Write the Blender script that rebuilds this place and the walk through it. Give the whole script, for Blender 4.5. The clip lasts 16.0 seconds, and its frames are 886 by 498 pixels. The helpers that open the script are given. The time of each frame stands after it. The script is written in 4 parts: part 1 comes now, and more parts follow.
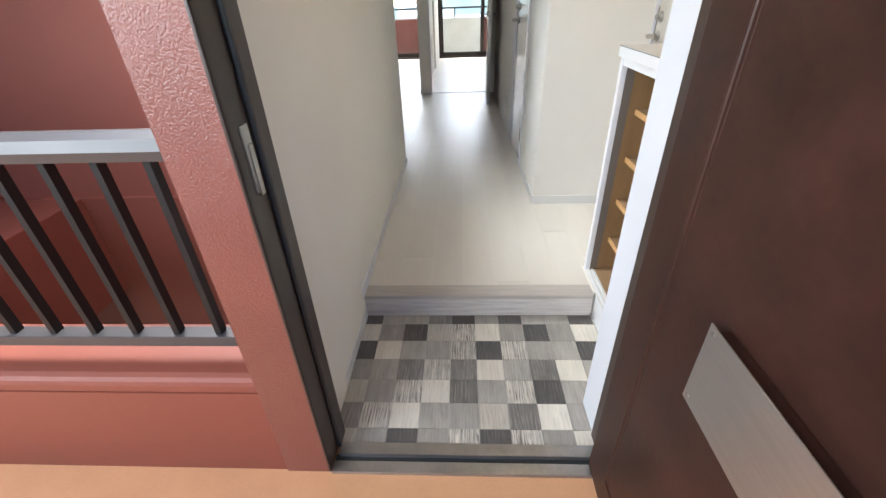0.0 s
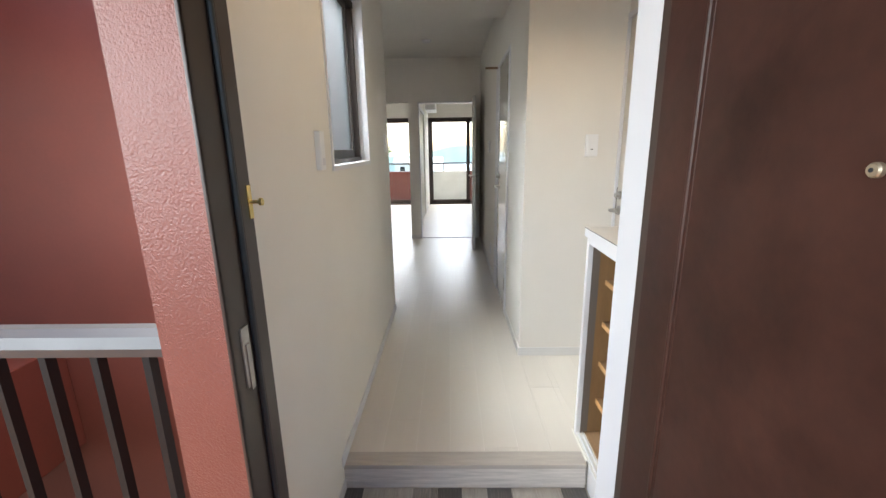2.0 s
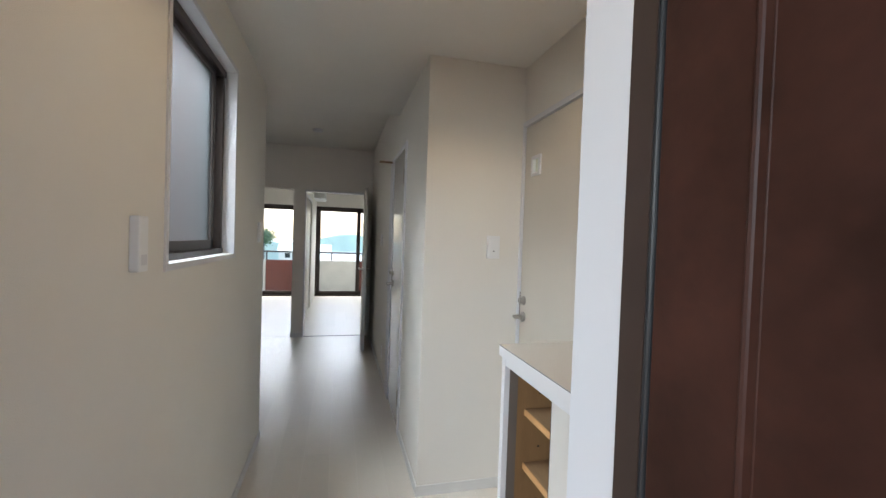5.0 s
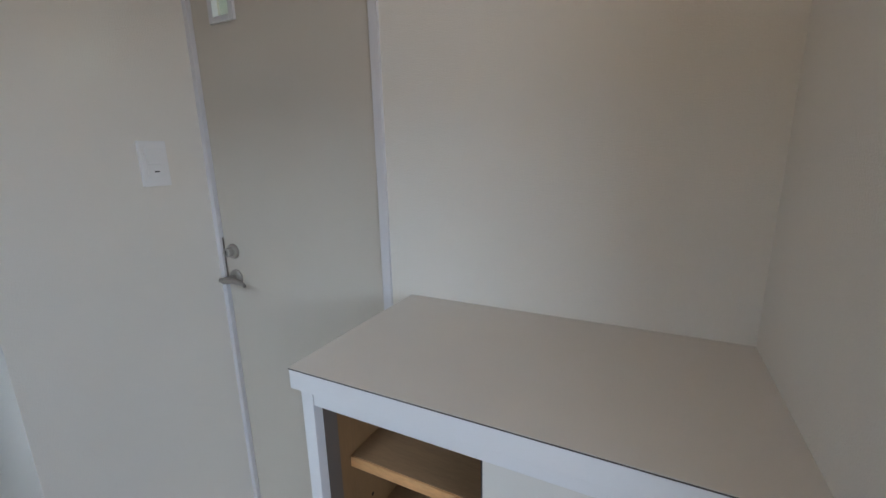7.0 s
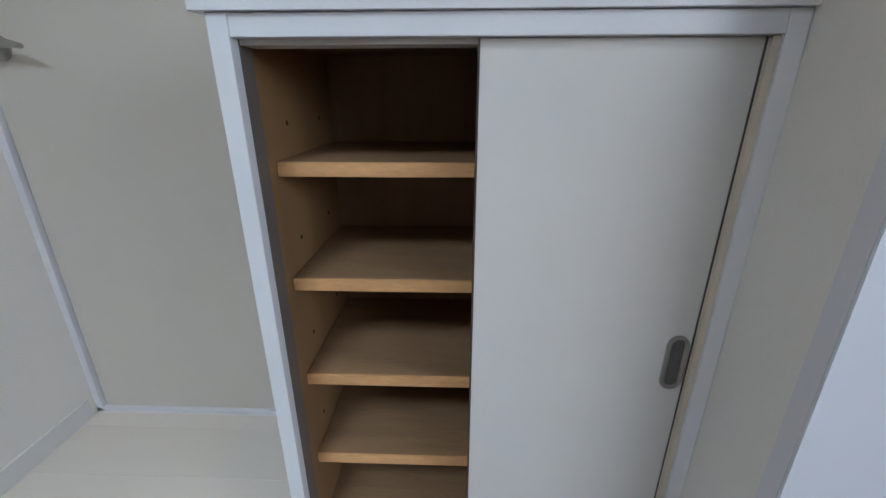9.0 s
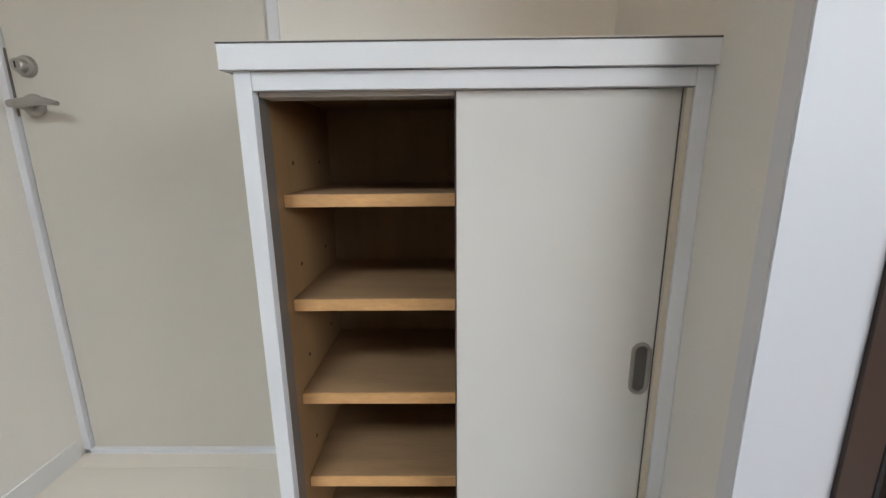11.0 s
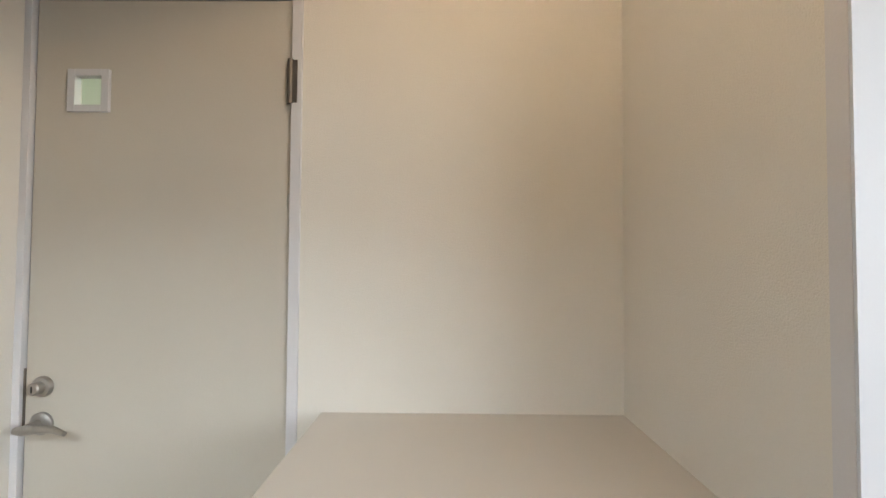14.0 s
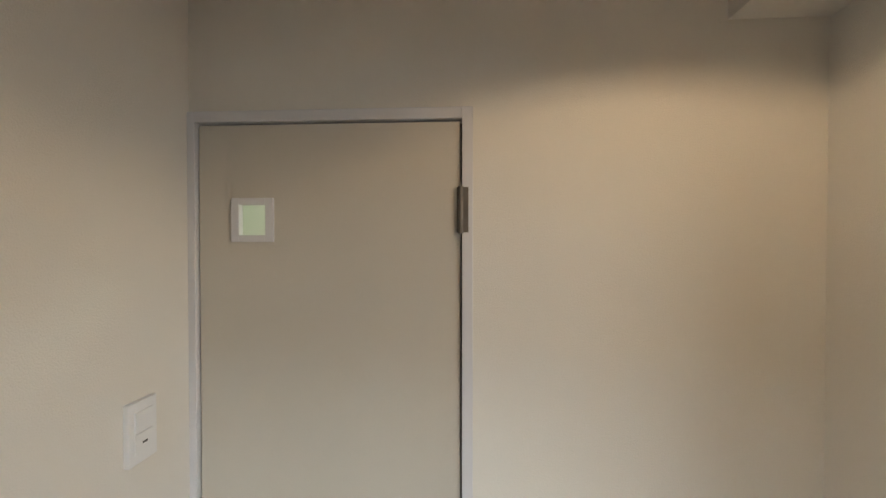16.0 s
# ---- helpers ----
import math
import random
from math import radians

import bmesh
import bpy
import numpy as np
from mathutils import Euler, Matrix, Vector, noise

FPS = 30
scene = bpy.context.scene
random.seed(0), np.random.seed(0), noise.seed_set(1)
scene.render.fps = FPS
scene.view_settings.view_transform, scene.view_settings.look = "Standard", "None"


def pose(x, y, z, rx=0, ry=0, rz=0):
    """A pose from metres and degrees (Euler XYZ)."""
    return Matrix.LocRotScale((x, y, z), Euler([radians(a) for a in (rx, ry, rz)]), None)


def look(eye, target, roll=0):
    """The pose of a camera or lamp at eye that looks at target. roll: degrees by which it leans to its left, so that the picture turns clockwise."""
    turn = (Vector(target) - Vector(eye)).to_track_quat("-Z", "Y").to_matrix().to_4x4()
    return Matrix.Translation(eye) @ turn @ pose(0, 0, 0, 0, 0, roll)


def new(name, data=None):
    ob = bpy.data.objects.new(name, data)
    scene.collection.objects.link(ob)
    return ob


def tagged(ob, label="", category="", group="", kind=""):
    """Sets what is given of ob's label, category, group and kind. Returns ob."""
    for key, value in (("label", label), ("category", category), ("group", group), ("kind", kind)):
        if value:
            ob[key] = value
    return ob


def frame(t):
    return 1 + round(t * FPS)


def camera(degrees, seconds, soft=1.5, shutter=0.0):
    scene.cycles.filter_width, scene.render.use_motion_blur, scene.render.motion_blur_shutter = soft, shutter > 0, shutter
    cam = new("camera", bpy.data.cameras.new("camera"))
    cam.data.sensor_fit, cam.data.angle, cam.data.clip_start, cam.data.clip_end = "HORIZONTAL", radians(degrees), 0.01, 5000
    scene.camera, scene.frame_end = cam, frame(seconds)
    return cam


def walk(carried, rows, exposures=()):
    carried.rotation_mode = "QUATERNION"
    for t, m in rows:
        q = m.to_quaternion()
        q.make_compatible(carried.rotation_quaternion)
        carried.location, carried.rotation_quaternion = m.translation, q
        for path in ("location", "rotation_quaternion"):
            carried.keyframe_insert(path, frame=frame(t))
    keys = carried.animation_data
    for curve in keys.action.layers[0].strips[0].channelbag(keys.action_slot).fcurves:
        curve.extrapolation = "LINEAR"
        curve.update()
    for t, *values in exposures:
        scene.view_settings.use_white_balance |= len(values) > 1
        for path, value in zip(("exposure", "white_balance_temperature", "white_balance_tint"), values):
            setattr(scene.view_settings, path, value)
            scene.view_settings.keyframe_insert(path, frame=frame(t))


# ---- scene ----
cam = camera(94.3, 16.0)
PATH = [
    (0, (0.057, 0.124, 1.137), (-0.038, 1.825, 0.088), -2.1),
    (0.5, (0.058, 0.142, 1.106), (-0.026, 1.803, -0.006), -1.9),
    (1, (0.058, 0.148, 1.11), (-0.012, 1.862, 0.083), -1.6),
    (1.5, (0.058, 0.136, 1.197), (0.006, 1.974, 0.411), -1.1),
    (2, (0.073, 0.114, 1.294), (0.036, 2.056, 0.815), -0.9),
    (2.5, (0.079, 0.107, 1.366), (0.06, 2.101, 1.202), -0.9),
    (3, (0.087, 0.086, 1.419), (0.084, 2.085, 1.482), -0.8),
    (3.2, (0.092, 0.081, 1.431), (0.095, 2.077, 1.551), -0.8),
    (5.5, (0.077, 0.699, 1.31), (0.88, 2.527, 1.192), 2.1),
    (6, (0.126, 0.962, 1.318), (1.299, 2.57, 1.122), 1.3),
    (6.5, (0.149, 1.166, 1.318), (1.668, 2.428, 0.999), -0.0),
    (7, (0.2, 1.29, 1.302), (1.94, 2.169, 0.853), -1.2),
    (7.5, (0.22, 1.359, 1.243), (2.07, 1.868, 0.678), -1.1),
    (8, (0.206, 1.423, 1.146), (2.08, 1.678, 0.497), -0.8),
    (8.5, (0.16, 1.484, 1.006), (2.036, 1.606, 0.326), -0.4),
    (9, (0.117, 1.49, 0.839), (1.99, 1.559, 0.141), -0.1),
    (11.5, (0.015, 1.478, 0.81), (1.99, 1.493, 0.491), -0.4),
    (12, (0.013, 1.48, 0.814), (2.004, 1.49, 0.619), -0.1),
    (12.5, (0.031, 1.487, 0.819), (2.027, 1.492, 0.693), 0.0),
    (13, (0.099, 1.498, 0.872), (2.098, 1.482, 0.832), 0.5),
    (13.5, (0.101, 1.506, 1.097), (2.101, 1.507, 1.107), 0.7),
    (14, (0.073, 1.513, 1.318), (2.072, 1.528, 1.372), 0.4),
    (14.5, (0.031, 1.522, 1.486), (2.031, 1.563, 1.533), 0.8),
    (15, (0.015, 1.583, 1.543), (2.013, 1.645, 1.616), 0.4),
    (15.3, (0.025, 1.685, 1.581), (2.023, 1.756, 1.624), 0.5),
    (15.5, (0.05, 1.746, 1.572), (2.045, 1.836, 1.674), 0.1),
    (16, (0.107, 1.864, 1.658), (2.104, 1.983, 1.63), -0.0),
]
EXPOSURES = [(0, 2.55, 6550, 10), (1.5, 2.5, 6600, 10), (2, 2.45, 6700, 10), (3, 2.7, 6800, 10), (5.5, 1.85, 6250, 10), (6, 1.65, 6100, 10),
             (6.5, 1.2, 6300, 10), (7, 1.35, 5800, 10), (7.5, 1.5, 5700, 10), (8, 1.5, 5700, 10), (9, 1.45, 5850, 10), (11.5, 1.85, 6700, 10),
             (12.5, 1.85, 6450, 10), (13.5, 2.15, 6800, 10), (14.5, 2.1, 6500, 10), (15, 2.15, 6250, 10), (15.5, 2.0, 6500, 10), (16, 1.8, 7000, 10)]
walk(cam, [(t, look(eye, target, roll)) for t, eye, target, roll in PATH], EXPOSURES)


# ---- world, sun, lamps ----
world = bpy.data.worlds.new("sky")
scene.world = world
world.use_nodes = True
wn = world.node_tree.nodes
sky = wn.new("ShaderNodeTexSky")
sky.sky_type, sky.sun_disc = "NISHITA", False
sky.sun_elevation, sky.sun_rotation = radians(57), radians(-24)
sky.air_density, sky.dust_density = 1.0, 2.0
wn["Background"].inputs["Strength"].default_value = 0.15
world.node_tree.links.new(sky.outputs["Color"], wn["Background"].inputs["Color"])
sun = new("sun", bpy.data.lights.new("sun", "SUN"))
sun.data.energy, sun.data.angle, sun.data.color = 2.2, radians(20), (1.0, 0.96, 0.9)
sun.matrix_world = look((0, 0, 30), (-8, -18, 0))
# the open side of the corridor lets in the sky
bay = new("corridor_daylight", bpy.data.lights.new("corridor_daylight", "AREA"))
bay.data.shape, bay.data.size, bay.data.size_y = "RECTANGLE", 3.0, 1.2
bay.data.spread = radians(115)
bay.data.energy, bay.data.color = 12.5, (0.90, 0.955, 1.0)
bay.matrix_world = look((-2.1, -1.1, 1.72), (0.4, 1.7, 0.7))
# sky light falling into the light well at the frosted window
wel = new("well_daylight", bpy.data.lights.new("well_daylight", "AREA"))
wel.data.shape, wel.data.size, wel.data.size_y = "RECTANGLE", 0.9, 0.6
wel.data.energy, wel.data.color = 21.0, (0.84, 0.93, 1.0)
wel.matrix_world = look((-1.1, 2.14, 2.5), (0.6, 2.05, 0.7))
# sky light coming in under the balcony ceiling
far = new("balcony_daylight", bpy.data.lights.new("balcony_daylight", "AREA"))
far.data.shape, far.data.size, far.data.size_y = "RECTANGLE", 5.0, 0.22
far.data.energy, far.data.color = 26.0, (0.93, 0.97, 1.0)
far.matrix_world = look((-0.5, 11.0, 2.20), (-0.4, 7.6, 0.2))
# recessed warm lamp over the entrance step
lamp = new("downlight_bulb", bpy.data.lights.new("downlight_bulb", "SPOT"))
lamp.data.energy, lamp.data.color = 3.0, (1.0, 0.74, 0.48)
lamp.data.spot_size, lamp.data.spot_blend, lamp.data.shadow_soft_size = radians(150), 0.25, 0.03
lamp.matrix_world = look((0.42, 1.46, 2.235), (0.42, 1.46, 0))

# lamp of the small room behind the side door
bulb = new("toilet_lamp", bpy.data.lights.new("toilet_lamp", "POINT"))
bulb.data.energy, bulb.data.color, bulb.data.shadow_soft_size = 2.0, (0.86, 1.0, 0.86), 0.06
bulb.location = (1.7, 2.0, 2.15)

# ---- materials ----
def mat(name, color, rough=0.6, metal=0.0, var=0.06, scale=6.0, bump=0.0, bscale=200.0, grain=None, spec=0.5, rand=0.0, coat=0.0):
    m = bpy.data.materials.new(name)
    m.use_nodes = True
    n, l = m.node_tree.nodes, m.node_tree.links
    b = n["Principled BSDF"]
    b.inputs["Roughness"].default_value, b.inputs["Metallic"].default_value = rough, metal
    b.inputs["Specular IOR Level"].default_value = spec
    b.inputs["Coat Weight"].default_value = coat
    co = n.new("ShaderNodeTexCoord")
    mp = n.new("ShaderNodeMapping")
    l.new(co.outputs["Object"], mp.inputs["Vector"])
    if grain:
        mp.inputs["Scale"].default_value = grain
    src = mp.outputs["Vector"]
    info = n.new("ShaderNodeObjectInfo")
    if rand:
        add = n.new("ShaderNodeVectorMath")
        add.operation = "ADD"
        mul = n.new("ShaderNodeVectorMath")
        mul.operation = "SCALE"
        mul.inputs[0].default_value = (37, 19, 53)
        l.new(info.outputs["Random"], mul.inputs["Scale"])
        l.new(src, add.inputs[0])
        l.new(mul.outputs[0], add.inputs[1])
        src = add.outputs[0]
    big = n.new("ShaderNodeTexNoise")
    big.inputs["Scale"].default_value, big.inputs["Detail"].default_value = scale, 5
    fine = n.new("ShaderNodeTexNoise")
    fine.inputs["Scale"].default_value, fine.inputs["Detail"].default_value = bscale, 3
    l.new(src, big.inputs["Vector"])
    l.new(src, fine.inputs["Vector"])
    mixv = n.new("ShaderNodeMath")
    mixv.operation = "MULTIPLY_ADD"
    l.new(fine.outputs["Fac"], mixv.inputs[0])
    mixv.inputs[1].default_value = 0.35
    l.new(big.outputs["Fac"], mixv.inputs[2])
    ramp = n.new("ShaderNodeMapRange")
    ramp.inputs["From Min"].default_value, ramp.inputs["From Max"].default_value = 0.35, 1.0
    ramp.inputs["To Min"].default_value, ramp.inputs["To Max"].default_value = 1 - var, 1 + var
    l.new(mixv.outputs[0], ramp.inputs["Value"])
    out = ramp.outputs["Result"]
    if rand:
        r2 = n.new("ShaderNodeMapRange")
        r2.inputs["To Min"].default_value, r2.inputs["To Max"].default_value = 1 - rand, 1 + rand
        l.new(info.outputs["Random"], r2.inputs["Value"])
        mm = n.new("ShaderNodeMath")
        mm.operation = "MULTIPLY"
        l.new(out, mm.inputs[0])
        l.new(r2.outputs["Result"], mm.inputs[1])
        out = mm.outputs[0]
    col = n.new("ShaderNodeVectorMath")
    col.operation = "SCALE"
    col.inputs[0].default_value = color
    l.new(out, col.inputs["Scale"])
    l.new(col.outputs[0], b.inputs["Base Color"])
    if bump:
        bp = n.new("ShaderNodeBump")
        bp.inputs["Strength"].default_value, bp.inputs["Distance"].default_value = bump, 0.002
        l.new(fine.outputs["Fac"], bp.inputs["Height"])
        l.new(bp.outputs["Normal"], b.inputs["Normal"])
    rr = n.new("ShaderNodeMapRange")
    rr.inputs["To Min"].default_value, rr.inputs["To Max"].default_value = max(rough - 0.08, 0.02), min(rough + 0.08, 1)
    l.new(big.outputs["Fac"], rr.inputs["Value"])
    l.new(rr.outputs["Result"], b.inputs["Roughness"])
    return m


PAPER = mat("cream wallpaper", (0.74, 0.71, 0.655), 0.8, var=0.03, scale=3, bump=0.5, bscale=420, spec=0.3)
CEIL = mat("ceiling paper", (0.74, 0.72, 0.68), 0.85, var=0.03, scale=3, bump=0.4, bscale=300, spec=0.2)
# blue cast of the daylight at the door is in this white
REVEAL = mat("daylight-tinted reveal white", (0.64, 0.665, 0.70), 0.55, var=0.02, scale=5, bump=0.03, bscale=300)
TRIM = mat("white trim film", (0.65, 0.645, 0.665), 0.4, var=0.03, scale=8, bump=0.1, bscale=300)
BASEB = mat("pale baseboard vinyl", (0.66, 0.65, 0.63), 0.5, var=0.03, scale=8)
PLANK = mat("pale oak plank", (0.62, 0.57, 0.50), 0.36, var=0.022, scale=2.5, bscale=9, grain=(7, 0.7, 7), rand=0.03)
# pale colour in the plank gaps draws the seams' caught light
SEAMGLINT = mat("plank joint with seam glint", (0.76, 0.72, 0.65), 0.5, var=0.03, scale=5)
KAMACHI = mat("whitewashed step board", (0.57, 0.53, 0.485), 0.45, var=0.28, scale=5, bump=0.3, bscale=30, grain=(1.0, 14, 14))
KTOP = mat("grey oak step tread", (0.44, 0.395, 0.345), 0.45, var=0.12, scale=5, bump=0.3, bscale=30, grain=(1.2, 12, 12))
TILES = {
    "D": mat("charcoal wood tile", (0.085, 0.079, 0.075), 0.5, var=0.25, scale=7, bump=0.4, bscale=26, grain=(9, 1.2, 1), rand=0.2),
    "B": mat("dark grey wood tile", (0.18, 0.166, 0.152), 0.5, var=0.35, scale=7, bump=0.4, bscale=26, grain=(9, 1.2, 1), rand=0.15),
    "M": mat("mid grey wood tile", (0.36, 0.332, 0.296), 0.5, var=0.22, scale=6, bump=0.4, bscale=22, grain=(7, 1.2, 1), rand=0.13),
    "L": mat("light grey wood tile", (0.46, 0.425, 0.365), 0.5, var=0.15, scale=6, bump=0.4, bscale=22, grain=(7, 1.2, 1), rand=0.08),
    "G": mat("washed grain wood tile", (0.54, 0.50, 0.44), 0.5, var=0.55, scale=8, bump=0.5, bscale=20, grain=(12, 1.0, 1), rand=0.08),
    "C": mat("cream wood tile", (0.68, 0.635, 0.55), 0.5, var=0.12, scale=6, bump=0.4, bscale=22, grain=(7, 1.2, 1), rand=0.06),
}


def grain_tile(m, dark, amount, wave_scale):
    """Adds wavy printed wood grain over a tile material, each tile with its own part of the print."""
    n, l = m.node_tree.nodes, m.node_tree.links
    b = n["Principled BSDF"]
    old = b.inputs["Base Color"].links[0].from_socket
    co = n.new("ShaderNodeTexCoord")
    info = n.new("ShaderNodeObjectInfo")
    off = n.new("ShaderNodeVectorMath")
    off.operation = "SCALE"
    off.inputs[0].default_value = (3.1, 7.7, 1.3)
    l.new(info.outputs["Random"], off.inputs["Scale"])
    add = n.new("ShaderNodeVectorMath")
    l.new(co.outputs["Object"], add.inputs[0])
    l.new(off.outputs[0], add.inputs[1])
    mp = n.new("ShaderNodeMapping")
    mp.inputs["Scale"].default_value = (1.0, 0.16, 1.0)
    l.new(add.outputs[0], mp.inputs["Vector"])
    wv = n.new("ShaderNodeTexWave")
    wv.bands_direction = "X"
    wv.inputs["Scale"].default_value, wv.inputs["Distortion"].default_value = wave_scale, 9.0
    wv.inputs["Detail"].default_value, wv.inputs["Detail Scale"].default_value = 4.0, 1.6
    l.new(mp.outputs["Vector"], wv.inputs["Vector"])
    patch = n.new("ShaderNodeTexNoise")
    patch.inputs["Scale"].default_value = 18
    l.new(add.outputs[0], patch.inputs["Vector"])
    lim = n.new("ShaderNodeMapRange")
    lim.inputs["From Min"].default_value, lim.inputs["From Max"].default_value = 0.55, 0.85
    l.new(wv.outputs["Fac"], lim.inputs["Value"])
    fac = n.new("ShaderNodeMath")
    fac.operation = "MULTIPLY"
    l.new(lim.outputs["Result"], fac.inputs[0])
    span = n.new("ShaderNodeMapRange")
    span.inputs["From Min"].default_value, span.inputs["From Max"].default_value = 0.35, 0.65
    span.inputs["To Max"].default_value = amount
    l.new(patch.outputs["Fac"], span.inputs["Value"])
    l.new(span.outputs["Result"], fac.inputs[1])
    mix = n.new("ShaderNodeMix")
    mix.data_type = "RGBA"
    l.new(fac.outputs[0], mix.inputs["Factor"])
    l.new(old, mix.inputs[6])
    mix.inputs[7].default_value = (*dark, 1)
    l.new(mix.outputs[2], b.inputs["Base Color"])


grain_tile(TILES["G"], (0.17, 0.145, 0.12), 0.95, 30)
grain_tile(TILES["M"], (0.20, 0.18, 0.16), 0.32, 26)
grain_tile(TILES["B"], (0.42, 0.38, 0.33), 0.40, 26)
grain_tile(TILES["D"], (0.24, 0.22, 0.20), 0.30, 24)
grain_tile(TILES["L"], (0.28, 0.245, 0.21), 0.40, 22)
grain_tile(TILES["C"], (0.45, 0.38, 0.30), 0.35, 20)
GROUT = mat("tile joint", (0.46, 0.43, 0.39), 0.9, var=0.15, scale=30)
RED = mat("red painted stucco smooth", (0.208, 0.055, 0.034), 0.6, var=0.10, scale=3, bump=0.25, bscale=40)
REDROUGH = mat("red textured stucco", (0.19, 0.058, 0.042), 0.36, var=0.12, scale=4, bump=1.0, bscale=230)
PEACH = mat("peach corridor floor coating", (0.62, 0.33, 0.175), 0.35, var=0.12, scale=4, bump=0.2, bscale=120)
BROWN = mat("dark brown door steel", (0.036, 0.0140, 0.0098), 0.44, var=0.6, scale=7, bump=0.15, bscale=45, spec=0.3)
FRAME = mat("bronze door frame steel", (0.042, 0.028, 0.023), 0.38, var=0.12, scale=7, bump=0.02, bscale=60)
RUBBER = mat("black rubber gasket", (0.02, 0.024, 0.028), 0.4, var=0.1, scale=20)
STEEL = mat("brushed stainless", (0.50, 0.49, 0.47), 0.42, 0.95, var=0.08, scale=6, bump=0.15, bscale=60, grain=(1, 1, 25))
THRESH = mat("worn stainless sill", (0.42, 0.41, 0.40), 0.33, 0.9, var=0.2, scale=12, bump=0.1, bscale=60)
NICKEL = mat("satin nickel", (0.42, 0.40, 0.375), 0.36, 0.95, var=0.05, scale=20)
# dark tone for the shade in the pull, whose dish is flat
DISH = mat("shade-toned pull dish", (0.15, 0.147, 0.145), 0.32, 0.7, var=0.1, scale=40)
DULL = mat("dull brass", (0.50, 0.42, 0.30), 0.4, 0.8, var=0.1, scale=30)
HINGE = mat("bronze hinge", (0.20, 0.175, 0.15), 0.4, 0.7, var=0.15, scale=30)
# brown-grey holds the shade that falls on the return behind the stile
SHADEEDGE = mat("shade-toned cabinet return", (0.15, 0.125, 0.105), 0.45, var=0.05, scale=9)
TAN = mat("tan wood bead", (0.60, 0.53, 0.42), 0.5, var=0.1, scale=9)
BRASS = mat("brass", (0.72, 0.55, 0.22), 0.25, 0.95, var=0.1, scale=30)
RAILM = mat("grey metal railing paint", (0.012, 0.011, 0.011), 0.5, 0.0, var=0.1, scale=10, spec=0.25)
RAILTOP = mat("silver handrail paint", (0.055, 0.055, 0.057), 0.42, 0.2, var=0.08, scale=10)
LAM = mat("cream laminate", (0.66, 0.635, 0.59), 0.38, var=0.025, scale=9, bump=0.08, bscale=350)
LAMTOP = mat("beige laminate top", (0.53, 0.495, 0.45), 0.36, var=0.03, scale=9, bump=0.1, bscale=400)
WHITEEDGE = mat("white edge band", (0.72, 0.72, 0.73), 0.33, var=0.025, scale=9)
DOORLAM = mat("cream door film", (0.56, 0.52, 0.455), 0.42, var=0.03, scale=4, bump=0.15, bscale=250)
GLOSSDOOR = mat("glossy cream door film", (0.60, 0.57, 0.51), 0.10, var=0.03, scale=4)
# inner cabinet woods toned down for the shade inside; OAKEDGE stays bright
OAK = mat("shade-toned shelf wood", (0.28, 0.17, 0.088), 0.55, var=0.22, scale=5, bump=0.15, bscale=40, grain=(7, 1, 7))
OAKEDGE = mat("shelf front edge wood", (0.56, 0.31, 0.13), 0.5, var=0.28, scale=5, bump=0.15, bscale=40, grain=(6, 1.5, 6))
OAKIN = mat("shade-toned inner ply", (0.23, 0.142, 0.072), 0.6, var=0.18, scale=5, bump=0.15, bscale=40, grain=(6, 6, 1))
OAKSIDE = mat("shade-toned side lining", (0.25, 0.143, 0.064), 0.4, var=0.16, scale=5, bump=0.1, bscale=40, grain=(6, 6, 1))
DARKLINE = mat("dark laminate core", (0.06, 0.05, 0.045), 0.6, var=0.1)
DARKHOLE = mat("dark hole", (0.02, 0.018, 0.016), 0.7, var=0.1)
WINBR = mat("bronze window aluminium", (0.042, 0.029, 0.024), 0.35, 0.2, var=0.15, scale=8)
PLASTIC = mat("white switch plastic", (0.78, 0.78, 0.78), 0.3, var=0.015)
CONC = mat("balcony concrete", (0.50, 0.49, 0.45), 0.8, var=0.1, scale=4, bump=0.3, bscale=90)
REDPANEL = mat("oxblood balcony panel", (0.13, 0.035, 0.025), 0.5, var=0.1, scale=4)
LEAF = mat("foliage", (0.09, 0.15, 0.07), 0.6, var=0.4, scale=3)
BARK = mat("bark", (0.12, 0.09, 0.06), 0.9, var=0.3, scale=20)
# distance haze is mixed into this ground colour
FIELD = mat("haze-toned far ground", (0.30, 0.42, 0.38), 0.9, var=0.35, scale=0.15)


def glass(name, rough, color=(1, 1, 1)):
    m = bpy.data.materials.new(name)
    m.use_nodes = True
    b = m.node_tree.nodes["Principled BSDF"]
    b.inputs["Base Color"].default_value = (*color, 1)
    b.inputs["Roughness"].default_value = rough
    b.inputs["Transmission Weight"].default_value = 1.0
    b.inputs["IOR"].default_value = 1.2
    return m, b


CLEAR, _ = glass("clear glass", 0.0)
PALEGLASS, _ = glass("pale frosted pane", 0.4, (0.85, 0.92, 0.86))
FROST, fb = glass("ribbed frosted glass", 0.5, (0.17, 0.195, 0.205))
nt = FROST.node_tree
wv = nt.nodes.new("ShaderNodeTexWave")
wv.inputs["Scale"].default_value, wv.inputs["Distortion"].default_value = 60, 0.6
co = nt.nodes.new("ShaderNodeTexCoord")
mp = nt.nodes.new("ShaderNodeMapping")
mp.inputs["Rotation"].default_value = (radians(35), 0, 0)
bp = nt.nodes.new("ShaderNodeBump")
bp.inputs["Strength"].default_value, bp.inputs["Distance"].default_value = 0.6, 0.002
wv.bands_direction = "Z"
nt.links.new(co.outputs["Object"], mp.inputs["Vector"])
nt.links.new(mp.outputs["Vector"], wv.inputs["Vector"])
